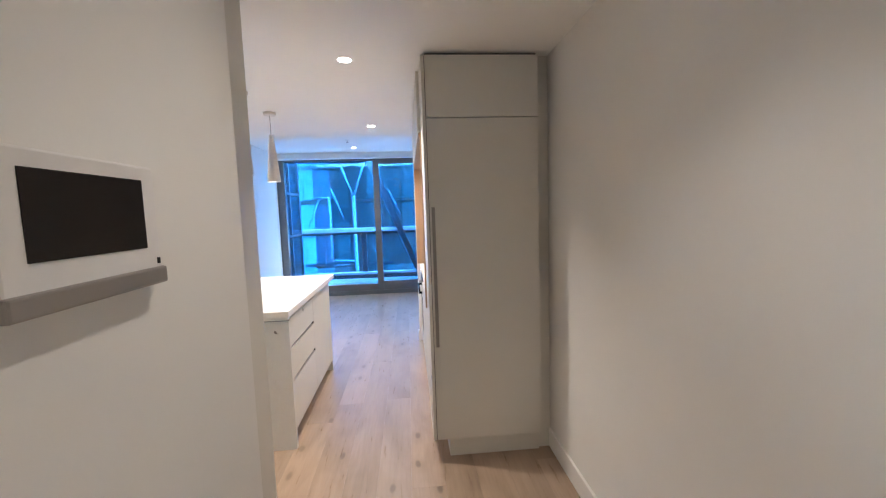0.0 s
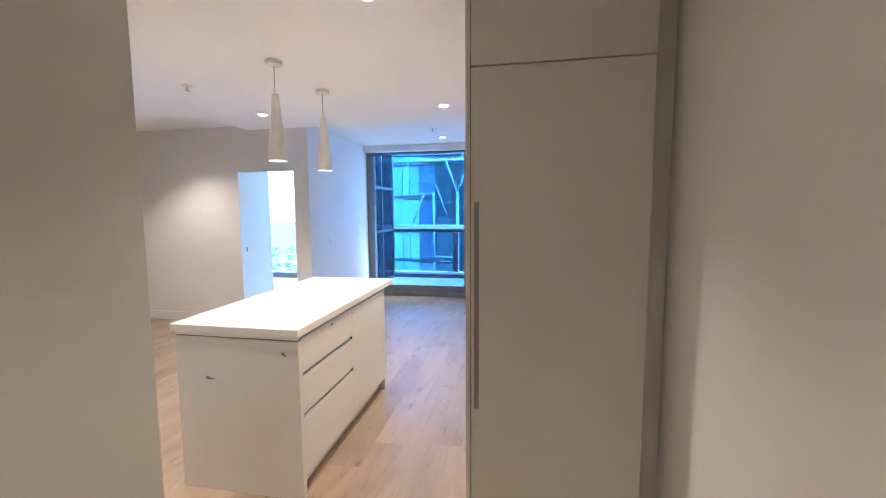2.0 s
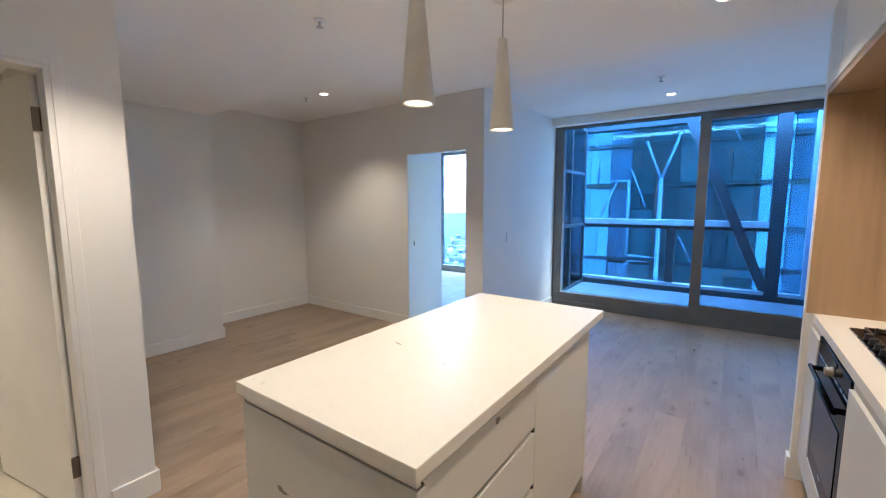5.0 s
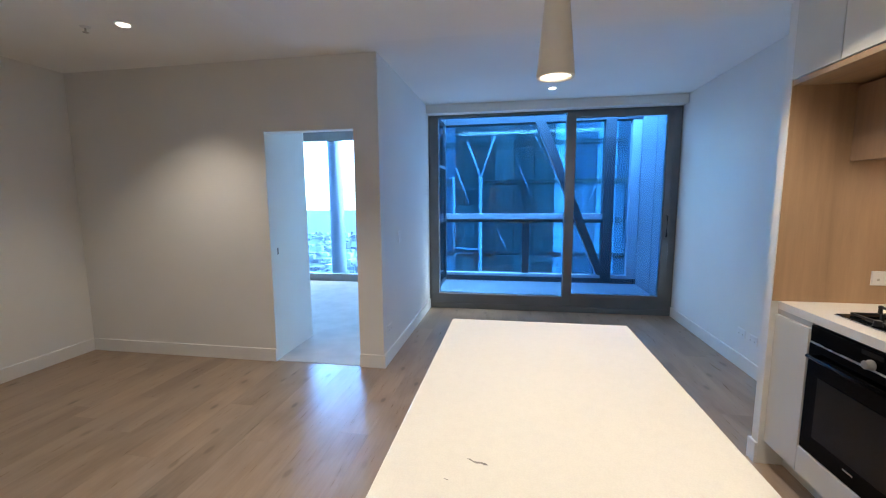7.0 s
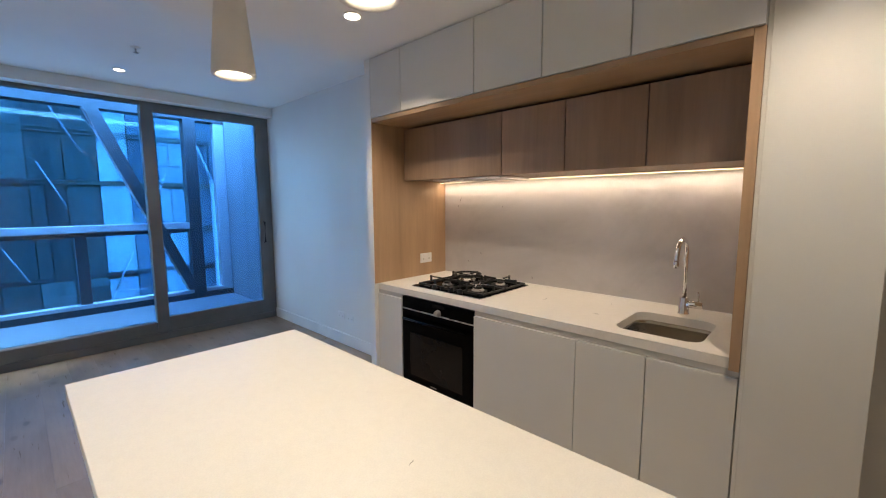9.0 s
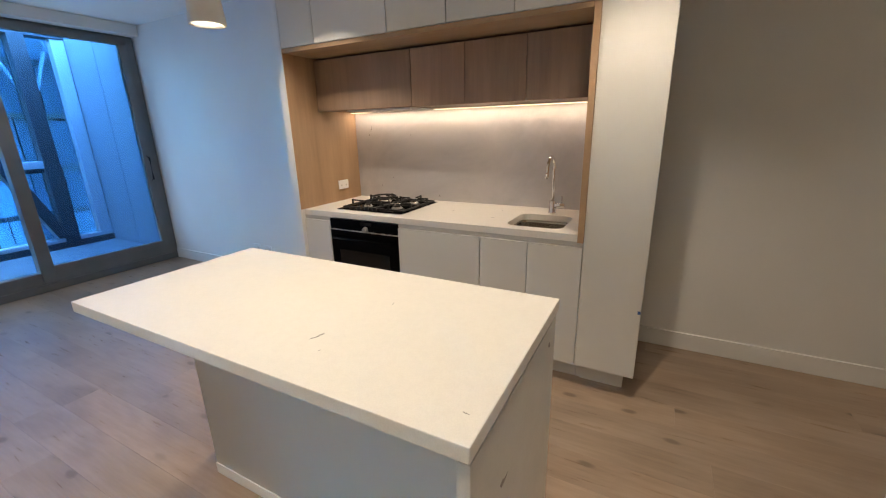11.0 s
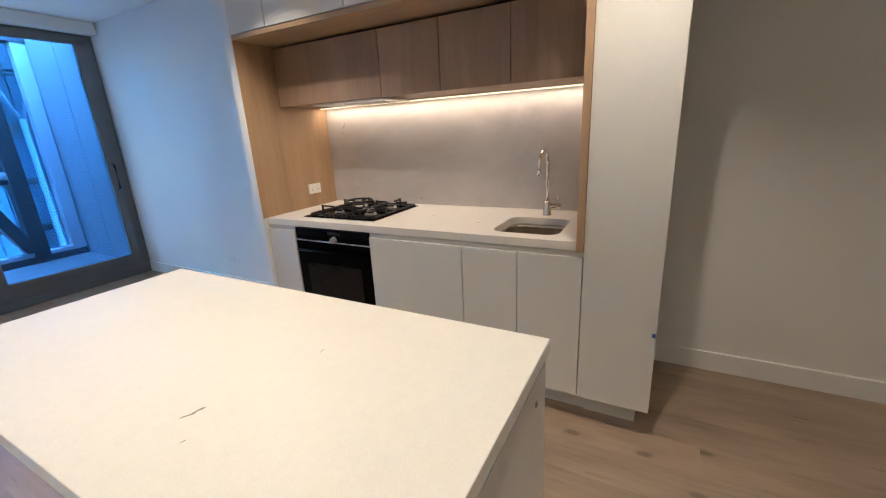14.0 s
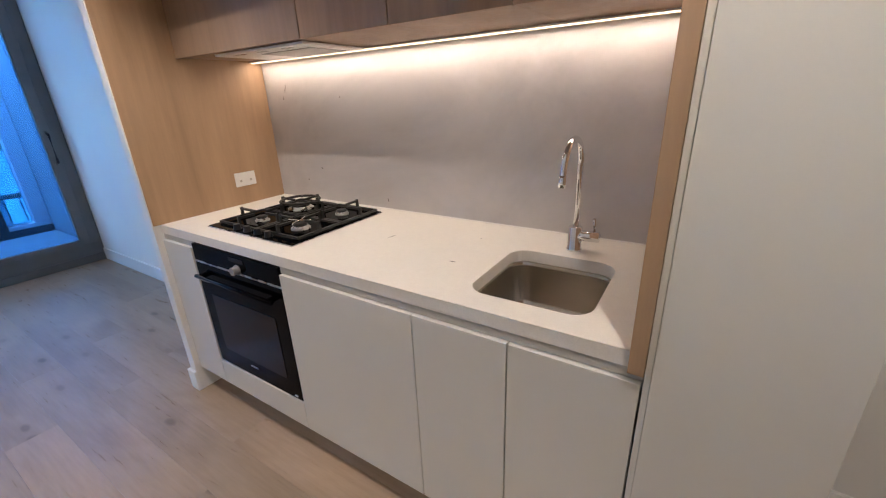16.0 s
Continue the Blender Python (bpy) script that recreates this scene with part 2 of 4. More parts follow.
M_WHITEP = plain("white_plastic", (0.82, 0.81, 0.79), 0.35, 0.03, 20.0, 200, 0.02)
M_SHADE = plain("pendant_shade", (0.80, 0.775, 0.73), 0.55, 0.04, 12.0, 250, 0.05)
M_SCREEN = plain("intercom_screen", (0.008, 0.006, 0.006), 0.15, 0.2, 8.0, 100, 0.0)
M_FRAME = plain("window_aluminium", (0.20, 0.20, 0.20), 0.42, 0.12, 5.0, 300, 0.05, 0.3)
M_WHITEM = plain("white_steelwork", (0.55, 0.58, 0.60), 0.5, 0.08, 3.0, 200, 0.04)
M_MIRRORW = plain("mirrored_steel", (0.20, 0.24, 0.27), 0.5, 0.08, 3.0, 200, 0.04)
M_STEELD = plain("dark_steelwork", (0.055, 0.06, 0.065), 0.45, 0.15, 5.0, 300, 0.05, 0.2)
M_PANELW = plain("cladding_panel", (0.25, 0.275, 0.30), 0.5, 0.06, 1.5, 200, 0.0)
M_CONC = plain("balcony_tile", (0.22, 0.23, 0.24), 0.7, 0.15, 3.0, 120, 0.1)
M_CARPET = plain("bedroom_carpet", (0.58, 0.57, 0.56), 0.95, 0.12, 5.0, 500, 0.5)
M_TILE = plain("bathroom_tile", (0.58, 0.53, 0.44), 0.45, 0.08, 3.0, 150, 0.04)
M_TAPE = plain("blue_tape", (0.03, 0.10, 0.32), 0.6, 0.15, 60.0, 300, 0.05)
M_HINGE = plain("hinge_metal", (0.16, 0.14, 0.12), 0.4, 0.1, 20.0, 200, 0.03, 0.8)
M_DIM = plain("dark_void", (0.05, 0.045, 0.04), 0.8, 0.1, 3.0)
M_LENS = glow("lamp_lens", (1.0, 0.90, 0.76), 1.6)
M_PLENS = glow("pendant_lens", (1.0, 0.88, 0.70), 0.30)
M_LED = glow("led_strip", (1.0, 0.74, 0.45), 0.8)
M_GLASS = pane("window_glass", (0.45, 0.66, 0.84))
M_GLASSO = pane("balcony_glass", (0.37, 0.53, 0.60))
M_GLASSB = pane("bedroom_glass", (0.55, 0.66, 0.80))
# dark, blue and pale: the sky's reflection is part of these base colours
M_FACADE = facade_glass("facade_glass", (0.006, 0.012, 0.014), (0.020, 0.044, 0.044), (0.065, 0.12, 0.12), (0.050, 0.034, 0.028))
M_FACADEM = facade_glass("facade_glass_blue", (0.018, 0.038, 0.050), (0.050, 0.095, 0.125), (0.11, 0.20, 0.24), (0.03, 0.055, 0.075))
M_FACADEP = facade_glass("facade_glass_sky", (0.08, 0.16, 0.20), (0.17, 0.29, 0.33), (0.27, 0.43, 0.46), (0.11, 0.22, 0.27))
M_SPAN = plain("facade_spandrel", (0.012, 0.016, 0.022), 0.25, 0.3, 0.5, 60, 0.03)
M_CITY = city_ground()


# ---- building helpers ----
def blk(x0, x1, y0, y1, z0, z1, bevel=0.0, into=None):
    """A box, its edges rounded by bevel, in a bmesh (a new one or the one given)."""
    b = bmesh.new()
    r = bmesh.ops.create_cube(b, size=1.0)
    bmesh.ops.scale(b, vec=(x1 - x0, y1 - y0, z1 - z0), verts=r["verts"])
    bmesh.ops.translate(b, vec=((x0 + x1) / 2, (y0 + y1) / 2, (z0 + z1) / 2), verts=r["verts"])
    if bevel:
        bmesh.ops.bevel(b, geom=b.edges[:], offset=bevel, segments=2, affect="EDGES", profile=0.5)
    return merge(into, b)


def merge(into, b):
    if into is None:
        return b
    me = bpy.data.meshes.new("tmp")
    b.to_mesh(me)
    b.free()
    into.from_mesh(me)
    bpy.data.meshes.remove(me)
    return into


def turned(profile, place, segs=32, into=None):
    """A body of revolution about the z axis through place; profile: radius and height rows."""
    b = bmesh.new()
    rings = []
    for r, z in profile:
        rings.append([b.verts.new((place[0] + r * math.cos(2 * math.pi * i / segs), place[1] + r * math.sin(2 * math.pi * i / segs), place[2] + z)) for i in range(segs)])
    for a, c in zip(rings, rings[1:]):
        for i in range(segs):
            b.faces.new((a[i], a[(i + 1) % segs], c[(i + 1) % segs], c[i]))
    b.faces.new(rings[0][::-1])
    b.faces.new(rings[-1])
    for f in b.faces:
        f.smooth = len(f.verts) == 4
    bmesh.ops.recalc_face_normals(b, faces=b.faces[:])
    return merge(into, b)


def tube(path, radius, segs=14, into=None, square=False):
    """A rod swept along a path of points."""
    b = bmesh.new()
    pts = [Vector(p) for p in path]
    up = Vector((0, 0, 1))
    rings = []
    n = 4 if square else segs
    for i, p in enumerate(pts):
        d = (pts[min(i + 1, len(pts) - 1)] - pts[max(i - 1, 0)]).normalized()
        u = d.cross(up)
        if u.length < 1e-3:
            u = d.cross(Vector((0, 1, 0)))
        u.normalize()
        w = d.cross(u).normalized()
        r = radius[i] if isinstance(radius, (list, tuple)) else radius
        rings.append([b.verts.new(p + u * r * math.cos(2 * math.pi * (k + 0.5) / n) + w * r * math.sin(2 * math.pi * (k + 0.5) / n)) for k in range(n)])
    for a, c in zip(rings, rings[1:]):
        for k in range(n):
            b.faces.new((a[k], a[(k + 1) % n], c[(k + 1) % n], c[k]))
    b.faces.new(rings[0][::-1])
    b.faces.new(rings[-1])
    for f in b.faces:
        f.smooth = not square
    bmesh.ops.recalc_face_normals(b, faces=b.faces[:])
    return merge(into, b)


def plate(points, z0, z1, into=None):
    """A flat piece with the outline given, from z0 up to z1."""
    b = bmesh.new()
    lo = [b.verts.new((x, y, z0)) for x, y in points]
    hi = [b.verts.new((x, y, z1)) for x, y in points]
    b.faces.new(lo[::-1])
    b.faces.new(hi)
    for i in range(len(points)):
        j = (i + 1) % len(points)
        b.faces.new((lo[i], lo[j], hi[j], hi[i]))
    bmesh.ops.recalc_face_normals(b, faces=b.faces[:])
    return merge(into, b)


def rounded(x0, x1, y0, y1, r, n=8):
    pts = []
    for cx, cy, a in ((x1 - r, y1 - r, 0), (x0 + r, y1 - r, 90), (x0 + r, y0 + r, 180), (x1 - r, y0 + r, 270)):
        for i in range(n + 1):
            t = radians(a + 90 * i / n)
            pts.append((cx + r * math.cos(t), cy + r * math.sin(t)))
    return pts


def origin(ob):
    v = Vector((0, 0, 0))
    while ob:
        v += ob.location
        ob = ob.parent
    return v


def thing(name, place, label, category, group="", kind=""):
    ob = new(name)
    ob.location = place
    return tagged(ob, label, category, group, kind)


def part(name, b, mat, parent, label=""):
    """One mesh under a thing or a part; the bmesh is in world places."""
    me = bpy.data.meshes.new(name)
    b.to_mesh(me)
    b.free()
    if parent:
        me.transform(Matrix.Translation(-origin(parent)))
    me.materials.append(mat)
    ob = new(name, me)
    ob.parent = parent
    return tagged(ob, label)


def single(name, b, mat, label, category, group="", base=None):
    """A thing that is one mesh, its origin at base."""
    me = bpy.data.meshes.new(name)
    b.to_mesh(me)
    b.free()
    ob = new(name, me)
    if base:
        me.transform(Matrix.Translation(-Vector(base)))
        ob.location = base
    me.materials.append(mat)
    return tagged(ob, label, category, group)


def structure(name, b, mat, label=""):
    return tagged(part(name, b, mat, None), label, "", "", "structure")


# ---- the shell ----
LOW, HIGH, TOP = 2.41, 2.63, 2.80
structure("floor", blk(-5.5, 0.9, -1.8, 8.0, -0.12, -0.014), M_GAP, "oak floorboards laid lengthwise through the rooms")
b = blk(-2.71, 0.9, -1.8, 5.17, LOW, TOP)
blk(-5.6, -2.71, 0.5, 4.42, LOW, TOP, 0, b)
structure("ceiling_low", b, M_CEIL, "white plaster ceiling, lower over the kitchen")
b = blk(-5.6, -2.71, 4.42, 6.03, HIGH, TOP)
blk(-2.71, 0.9, 5.17, 8.0, HIGH, TOP, 0, b)
structure("ceiling_high", b, M_CEIL, "white plaster ceiling by the windows")
structure("wall_corridor_right", blk(0.80, 0.92, -1.8, 5.024, 0, LOW), M_WALL)
structure("wall_corridor_end", blk(-0.505, 0.80, -1.8, -1.7, 0, LOW), M_WALL)
b = blk(-0.505, -0.405, -1.7, 1.212, 0, LOW)
blk(-1.97, -0.505, 1.06, 1.177, 0, LOW, 0, b)
structure("wall_corridor_left", b, M_WALL)
structure("wall_hall_side", blk(-2.05, -1.97, 0.70, 1.177, 0, LOW), M_WALL)
structure("wall_hall_end", blk(-2.66, -1.97, 0.60, 0.70, 0, LOW), M_WALL)
structure("wall_kitchen_nib", blk(0.03, 0.92, 5.024, 5.080, 0, TOP - 0.02), M_WALL, "white wall end beside the kitchen niche")
structure("wall_bay_right", blk(0.64, 0.92, 5.080, 8.06, 0, TOP - 0.02), M_WALL)
b = blk(-2.76, -2.66, 0.6, 1.93, 0, LOW)
blk(-2.76, -2.66, 2.77, 3.0, 0, LOW, 0, b)
blk(-2.76, -2.66, 1.93, 2.77, 2.075, LOW, 0, b)
structure("wall_bathroom", b, M_WALL)
structure("wall_living_back", blk(-4.95, -2.76, 2.90, 3.0, 0, LOW), M_WALL)
b = blk(-4.95, -4.85, 3.0, 4.42, 0, LOW)
blk(-5.395, -4.95, 4.32, 4.42, 0, HIGH, 0, b)
structure("wall_living_step", b, M_WALL)
structure("wall_living_left", blk(-5.495, -5.395, 4.32, 6.03, 0, HIGH), M_WALL)
b = blk(-5.395, -3.42, 5.93, 6.03, 0, HIGH)
blk(-3.42, -2.618, 5.93, 6.03, 2.04, HIGH, 0, b)
blk(-2.618, -2.40, 5.93, 6.03, 0, HIGH, 0, b)
structure("wall_bedroom", b, M_WALL)
structure("wall_bay_left", blk(-2.50, -2.40, 6.03, 8.06, 0, TOP - 0.02), M_WALL)
structure("pelmet", blk(-2.398, 0.638, 7.82, 7.96, 2.524, HIGH - 0.001, 0.004), M_WALL, "white boxed pelmet above the balcony doors")


def skirting(x0, x1, y0, y1, out):
    """A skirting board on a wall line; out: the way it faces."""
    t, h = 0.014, 0.118
    if out == "x+":
        g = (x0 - 0.002, x0 + t, y0, y1)
    elif out == "x-":
        g = (x0 - t, x0 + 0.002, y0, y1)
    elif out == "y+":
        g = (x0, x1, y0 - 0.002, y0 + t)
    else:
        g = (x0, x1, y0 - t, y0 + 0.002)
    structure("baseboard", blk(*g, 0.0, h, 0.003), M_TRIM, "white painted skirting board")


for s in ((0.80, 0, -1.7, 2.77, "x-"), (-0.405, 0, -1.7, 1.212, "x+"), (-2.66, 0, 2.815, 3.014, "x+"), (-2.66, 0, 0.7, 1.885, "x+"),
          (-4.85, -2.66, 3.0, 0, "y+"), (-4.85, 0, 3.015, 4.434, "x+"), (-5.38, -4.85, 4.42, 0, "y+"), (-5.395, 0, 4.435, 5.915, "x+"),
          (-5.38, -3.42, 5.93, 0, "y-"), (-2.618, -2.386, 5.93, 0, "y-"), (-2.40, 0, 5.93, 7.96, "x+"),
          (0.64, 0, 5.095, 7.96, "x-"), (0.03, 0, 5.022, 5.094, "x-"), (0.03, 0.64, 5.080, 0, "y+"), (-0.505, 0.80, -1.7, 0, "y+"), (-2.66, -1.97, 0.70, 0, "y+")):
    skirting(*s)

# bathroom behind the open door
structure("floor_bathroom", blk(-4.6, -2.66, 0.8, 2.9, -0.12, 0.002), M_TILE, "beige bathroom floor tiles")
b = blk(-4.7, -4.6, 0.7, 2.9, 0, LOW)
blk(-4.6, -2.76, 0.7, 0.8, 0, LOW, 0, b)
structure("wall_bathroom_inner", b, M_TILE)

# bedroom beyond the opening
structure("floor_bedroom", blk(-5.5, -2.5, 5.94, 9.6, -0.12, 0.004), M_CARPET, "pale grey bedroom carpet")
structure("ceiling_bedroom", blk(-5.6, -2.5, 6.03, 9.6, HIGH, TOP), M_CEIL)
b = blk(-5.60, -5.5, 6.03, 9.6, 0, HIGH)
structure("wall_bedroom_left", b, M_WALL)
structure("wall_bedroom_right", blk(-2.60, -2.50, 8.06, 9.6, 0, HIGH), M_WALL)
structure("wall_bedroom_return", blk(-3.53, -3.428, 6.03, 6.62, 0, HIGH), M_WALL, "white wall return inside the bedroom opening")


def bedroom_window():
    w = tagged(new("window_2"), "floor-to-ceiling bedroom window with a broad white column", "", "", "structure")
    part("window_sill", blk(-5.5, -2.6, 9.44, 9.54, 0.0, 0.135, 0.005), M_FRAME, w)
    part("window_head", blk(-5.5, -2.6, 9.40, 9.54, 2.48, HIGH, 0.005), M_FRAME, w)
    part("column", tube([(-4.475, 9.70, -0.4), (-4.475, 9.70, 3.2)], 0.135, 24), M_WHITEM, w, "round white column outside the glass")
    for x in (-5.5, -3.45, -2.66):
        part("mullion", blk(x, x + 0.06, 9.45, 9.53, 0.135, 2.48, 0.004), M_FRAME, w)
    for x0, x1 in ((-5.44, -3.45), (-3.39, -2.66)):
        g = part("pane", blk(x0, x1, 9.485, 9.497, 0.135, 2.48), M_GLASSB, w)
        g.visible_shadow = False


bedroom_window()


def balcony_window():
    w = tagged(new("window_1"), "dark aluminium sliding balcony doors with two large panes", "", "", "structure")
    y0, y1 = 7.965, 8.09
    part("sill", blk(-2.40, 0.64, y0 - 0.01, y1, 0.0, 0.075, 0.004), M_FRAME, w)
    part("bottom_rail", blk(-2.40, 0.64, y0, y1, 0.075, 0.195, 0.004), M_FRAME, w)
    part("head_rail", blk(-2.40, 0.64, y0, y1, 2.50, TOP - 0.02, 0.004), M_FRAME, w)
    part("jamb", blk(-2.40, -2.275, y0, y1, 0.195, 2.50, 0.004), M_FRAME, w)
    part("jamb", blk(0.555, 0.64, y0, y1, 0.195, 2.50, 0.004), M_FRAME, w)
    part("meeting_stile", blk(-0.668, -0.560, y0 - 0.02, y1 - 0.03, 0.10, 2.50, 0.005), M_FRAME, w)
    sash = part("sliding_sash", blk(0.475, 0.553, y0 - 0.02, y0 + 0.04, 0.235, 2.46, 0.004), M_FRAME, w, "dark sliding door sash")
    part("sash_rail", blk(-0.56, 0.553, y0 - 0.02, y0 + 0.04, 0.197, 0.245, 0.003), M_FRAME, sash)
    part("sash_rail", blk(-0.56, 0.553, y0 - 0.02, y0 + 0.04, 2.43, 2.498, 0.003), M_FRAME, sash)
    part("door_handle", tube([(0.514, y0 - 0.022, 0.98), (0.514, y0 - 0.065, 1.0), (0.514, y0 - 0.065, 1.24), (0.514, y0 - 0.022, 1.26)], 0.010), M_DARKM, sash, "dark lever pull on the sliding sash")
    for x0, x1, y in ((-2.275, -0.66, 8.04), (-0.56, 0.475, 7.985)):
        g = part("pane", blk(x0, x1, y, y + 0.010, 0.195, 2.50), M_GLASS, w)
        g.visible_shadow = False


balcony_window()


# ---- kitchen ----
FX = 0.055  # front plane of the base cabinet doors
BACK = 0.745


def base_cabinet(y0, y1, label, top=0.852):
    c = thing("base_cabinet", (0.4, (y0 + y1) / 2, 0), label, "cabinet", "kitchen base cabinets")
    part("body", blk(FX + 0.021, BACK, y0 + 0.001, y1 - 0.001, 0.13, top), M_JOIN, c)
    part("kick", blk(FX + 0.105, FX + 0.12, y0 + 0.001, y1 - 0.001, 0.0, 0.13), M_JOIN, c)
    part("door", blk(FX, FX + 0.018, y0 + 0.0022, y1 - 0.0022, 0.137, 0.850, 0.0012), M_JOIN, c)
    part("finger_channel", blk(FX + 0.012, FX + 0.0205, y0, y1, 0.8525, 0.8795), M_CHAN, c, "recessed finger channel under the benchtop")
    return c


base_cabinet(4.773, 5.022, "narrow off-white base cabinet beside the oven")
base_cabinet(3.571, 4.166, "wide off-white handleless base cabinet beneath the benchtop")
base_cabinet(3.274, 3.571, "narrow off-white handleless base cabinet beneath the sink", 0.68)
base_cabinet(2.969, 3.274, "off-white handleless base cabinet below the sink's end", 0.68)


def oven():
    y0, y1 = 4.172, 4.768
    FX = 0.064
    h = thing("oven_housing", (0.4, 4.470, 0), "off-white oven cabinet with a plain panel below", "cabinet", "kitchen base cabinets")
    part("body", blk(FX + 0.46, BACK, y0 - 0.004, y1 + 0.004, 0.15, 0.87), M_JOIN, h)
    part("lower_panel", blk(FX - 0.009, FX + 0.009, y0 - 0.004, y1 + 0.003, 0.137, 0.268, 0.0012), M_JOIN, h)
    part("floor_panel", blk(FX + 0.02, FX + 0.46, y0 - 0.004, y1 + 0.003, 0.245, 0.262), M_JOIN, h)
    part("kick", blk(FX + 0.096, FX + 0.111, y0 - 0.005, y1 + 0.005, 0.0, 0.15), M_JOIN, h)
    o = thing("oven", (0.3, 4.470, 0.266), "black glass built-in oven with a steel dial", "oven")
    part("body", blk(FX + 0.02, FX + 0.45, y0 + 0.004, y1 - 0.004, 0.270, 0.868), M_DARKM, o)
    part("control_panel", blk(FX - 0.004, FX + 0.019, y0, y1, 0.797, 0.872, 0.002), M_BLACK, o, "black glass control panel")
    d = part("door", blk(FX - 0.006, FX + 0.019, y0, y1, 0.272, 0.789, 0.003), M_BLACK, o, "black glass oven door")
    part("window", blk(FX - 0.0085, FX - 0.0055, y0 + 0.075, y1 - 0.075, 0.36, 0.645, 0.001), M_OVENW, d, "dark viewing window")
    part("trim", blk(FX - 0.005, FX + 0.018, y0, y1, 0.7895, 0.7965), M_STEEL, o, "thin steel strip")
    bar = tube([(FX - 0.033, y0 + 0.035, 0.735), (FX - 0.033, y1 - 0.035, 0.735)], 0.009)
    for y in (y0 + 0.06, y1 - 0.06):
        blk(FX - 0.033, FX - 0.004, y - 0.009, y + 0.009, 0.726, 0.744, 0.002, bar)
    part("handle", bar, M_BLACK, d, "dark metal bar handle")
    k = bmesh.new()
    turned([(0.021, 0.0), (0.021, 0.006), (0.017, 0.010), (0.017, 0.024), (0.015, 0.027)], (0, 0, 0), 28, k)
    bmesh.ops.rotate(k, matrix=Matrix.Rotation(radians(-90), 3, "Y"), verts=k.verts)
    bmesh.ops.translate(k, vec=(FX - 0.004, 4.440, 0.812), verts=k.verts)
    part("dial", k, M_TAUPE, o, "round brushed-steel dial")
    part("display", blk(FX - 0.0062, FX - 0.0035, 4.39, 4.49, 0.842, 0.862), M_OVENW, o)
    part("maker_mark", blk(FX - 0.0075, FX - 0.0055, 4.46, 4.51, 0.325, 0.331), M_TAUPE, d)
    part("vent", blk(FX - 0.0075, FX - 0.0055, 4.20, 4.22, 0.283, 0.290), M_WHITEP, d)


oven()


def benchtop():
    """The long bench slab with the cut-out for the sink."""
    t = thing("kitchen_benchtop", (0.4, 4.0, 0.88), "white engineered-stone kitchen benchtop with faint grey veins", "benchtop")
    x0, x1, y0, y1, z0, z1 = 0.064, BACK, 2.999, 5.0225, 0.88, 0.92
    b = bmesh.new()
    hole = rounded(0.150, 0.515, 3.105, 3.445, 0.06, 8)
    outer = []
    hc = Vector(((0.150 + 0.515) / 2, (3.105 + 3.445) / 2))
    for x, y in hole:
        d = Vector((x, y)) - hc
        s = min(abs(((x1 if d.x > 0 else x0) - hc.x) / d.x) if abs(d.x) > 1e-6 else 1e9, abs(((3.60 if d.y > 0 else y0) - hc.y) / d.y) if abs(d.y) > 1e-6 else 1e9)
        outer.append(hc + d * s)
    for z, flip in ((z1, False), (z0, True)):
        hi = [b.verts.new((x, y, z)) for x, y in hole]
        ho = [b.verts.new((p.x, p.y, z)) for p in outer]
        n = len(hi)
        for i in range(n):
            j = (i + 1) % n
            q = (hi[i], ho[i], ho[j], hi[j])
            b.faces.new(q[::-1] if flip else q)
        for cx, cy in ((x0, y0), (x1, y0), (x0, 3.60), (x1, 3.60)):
            c = b.verts.new((cx, cy, z))
            best = None
            for i in range(n):
                j = (i + 1) % n
                a, e = outer[i], outer[j]
                on_x = min(abs(a.x - cx), abs(e.x - cx)) < 1e-5 and min(abs(a.y - cy), abs(e.y - cy)) < 1e-5 and abs(a.x - e.x) > 1e-5 and abs(a.y - e.y) > 1e-5
                if on_x:
                    best = (i, j)
            if best:
                f = (ho[best[0]], c, ho[best[1]])
                b.faces.new(f[::-1] if flip else f)
    bmesh.ops.recalc_face_normals(b, faces=b.faces[:])
    # walls of the cut-out and the front edge
    n = len(hole)
    for i in range(n):
        j = (i + 1) % n
        v = [b.verts.new((*hole[i], z0)), b.verts.new((*hole[j], z0)), b.verts.new((*hole[j], z1)), b.verts.new((*hole[i], z1))]
        b.faces.new(v)
    for q in (((x0, y0), (x0, 3.60)), ((x1, 3.60), (x1, y0)), ((x1, y0), (x0, y0))):
        v = [b.verts.new((*q[0], z0)), b.verts.new((*q[1], z0)), b.verts.new((*q[1], z1)), b.verts.new((*q[0], z1))]
        b.faces.new(v)
    blk(x0, x1, 3.60, y1, z0, z1, 0, b)
    part("slab", b, M_STONE, t)
    edge = tube([(x0 + 0.0012, y0, z1 - 0.0012), (x0 + 0.0012, y1, z1 - 0.0012)], 0.0017, 8)
    part("edge", edge, M_STONE, t)
    rnd = random.Random(4)
    for x, y, a, L in ((0.400, 3.935, -0.32, 0.040), (0.306, 3.595, -1.4, 0.028), (0.55, 3.60, 0.2, 0.006)):
        b = bmesh.new()
        pts = [(x + math.cos(a) * L * s + rnd.uniform(-1, 1) * 0.002, y + math.sin(a) * L * s + rnd.uniform(-1, 1) * 0.003, w) for s, w in ((0, 0.0006), (0.3, 0.0022), (0.6, 0.003), (1, 0.0006))]
        ring = [(px - math.sin(a) * w, py + math.cos(a) * w) for px, py, w in pts] + [(px + math.sin(a) * w, py - math.cos(a) * w) for px, py, w in pts[::-1]]
        plate(ring, 0.9195, 0.9204, b)
        part("vein", b, M_VEIN, t, "short grey vein in the stone")


benchtop()


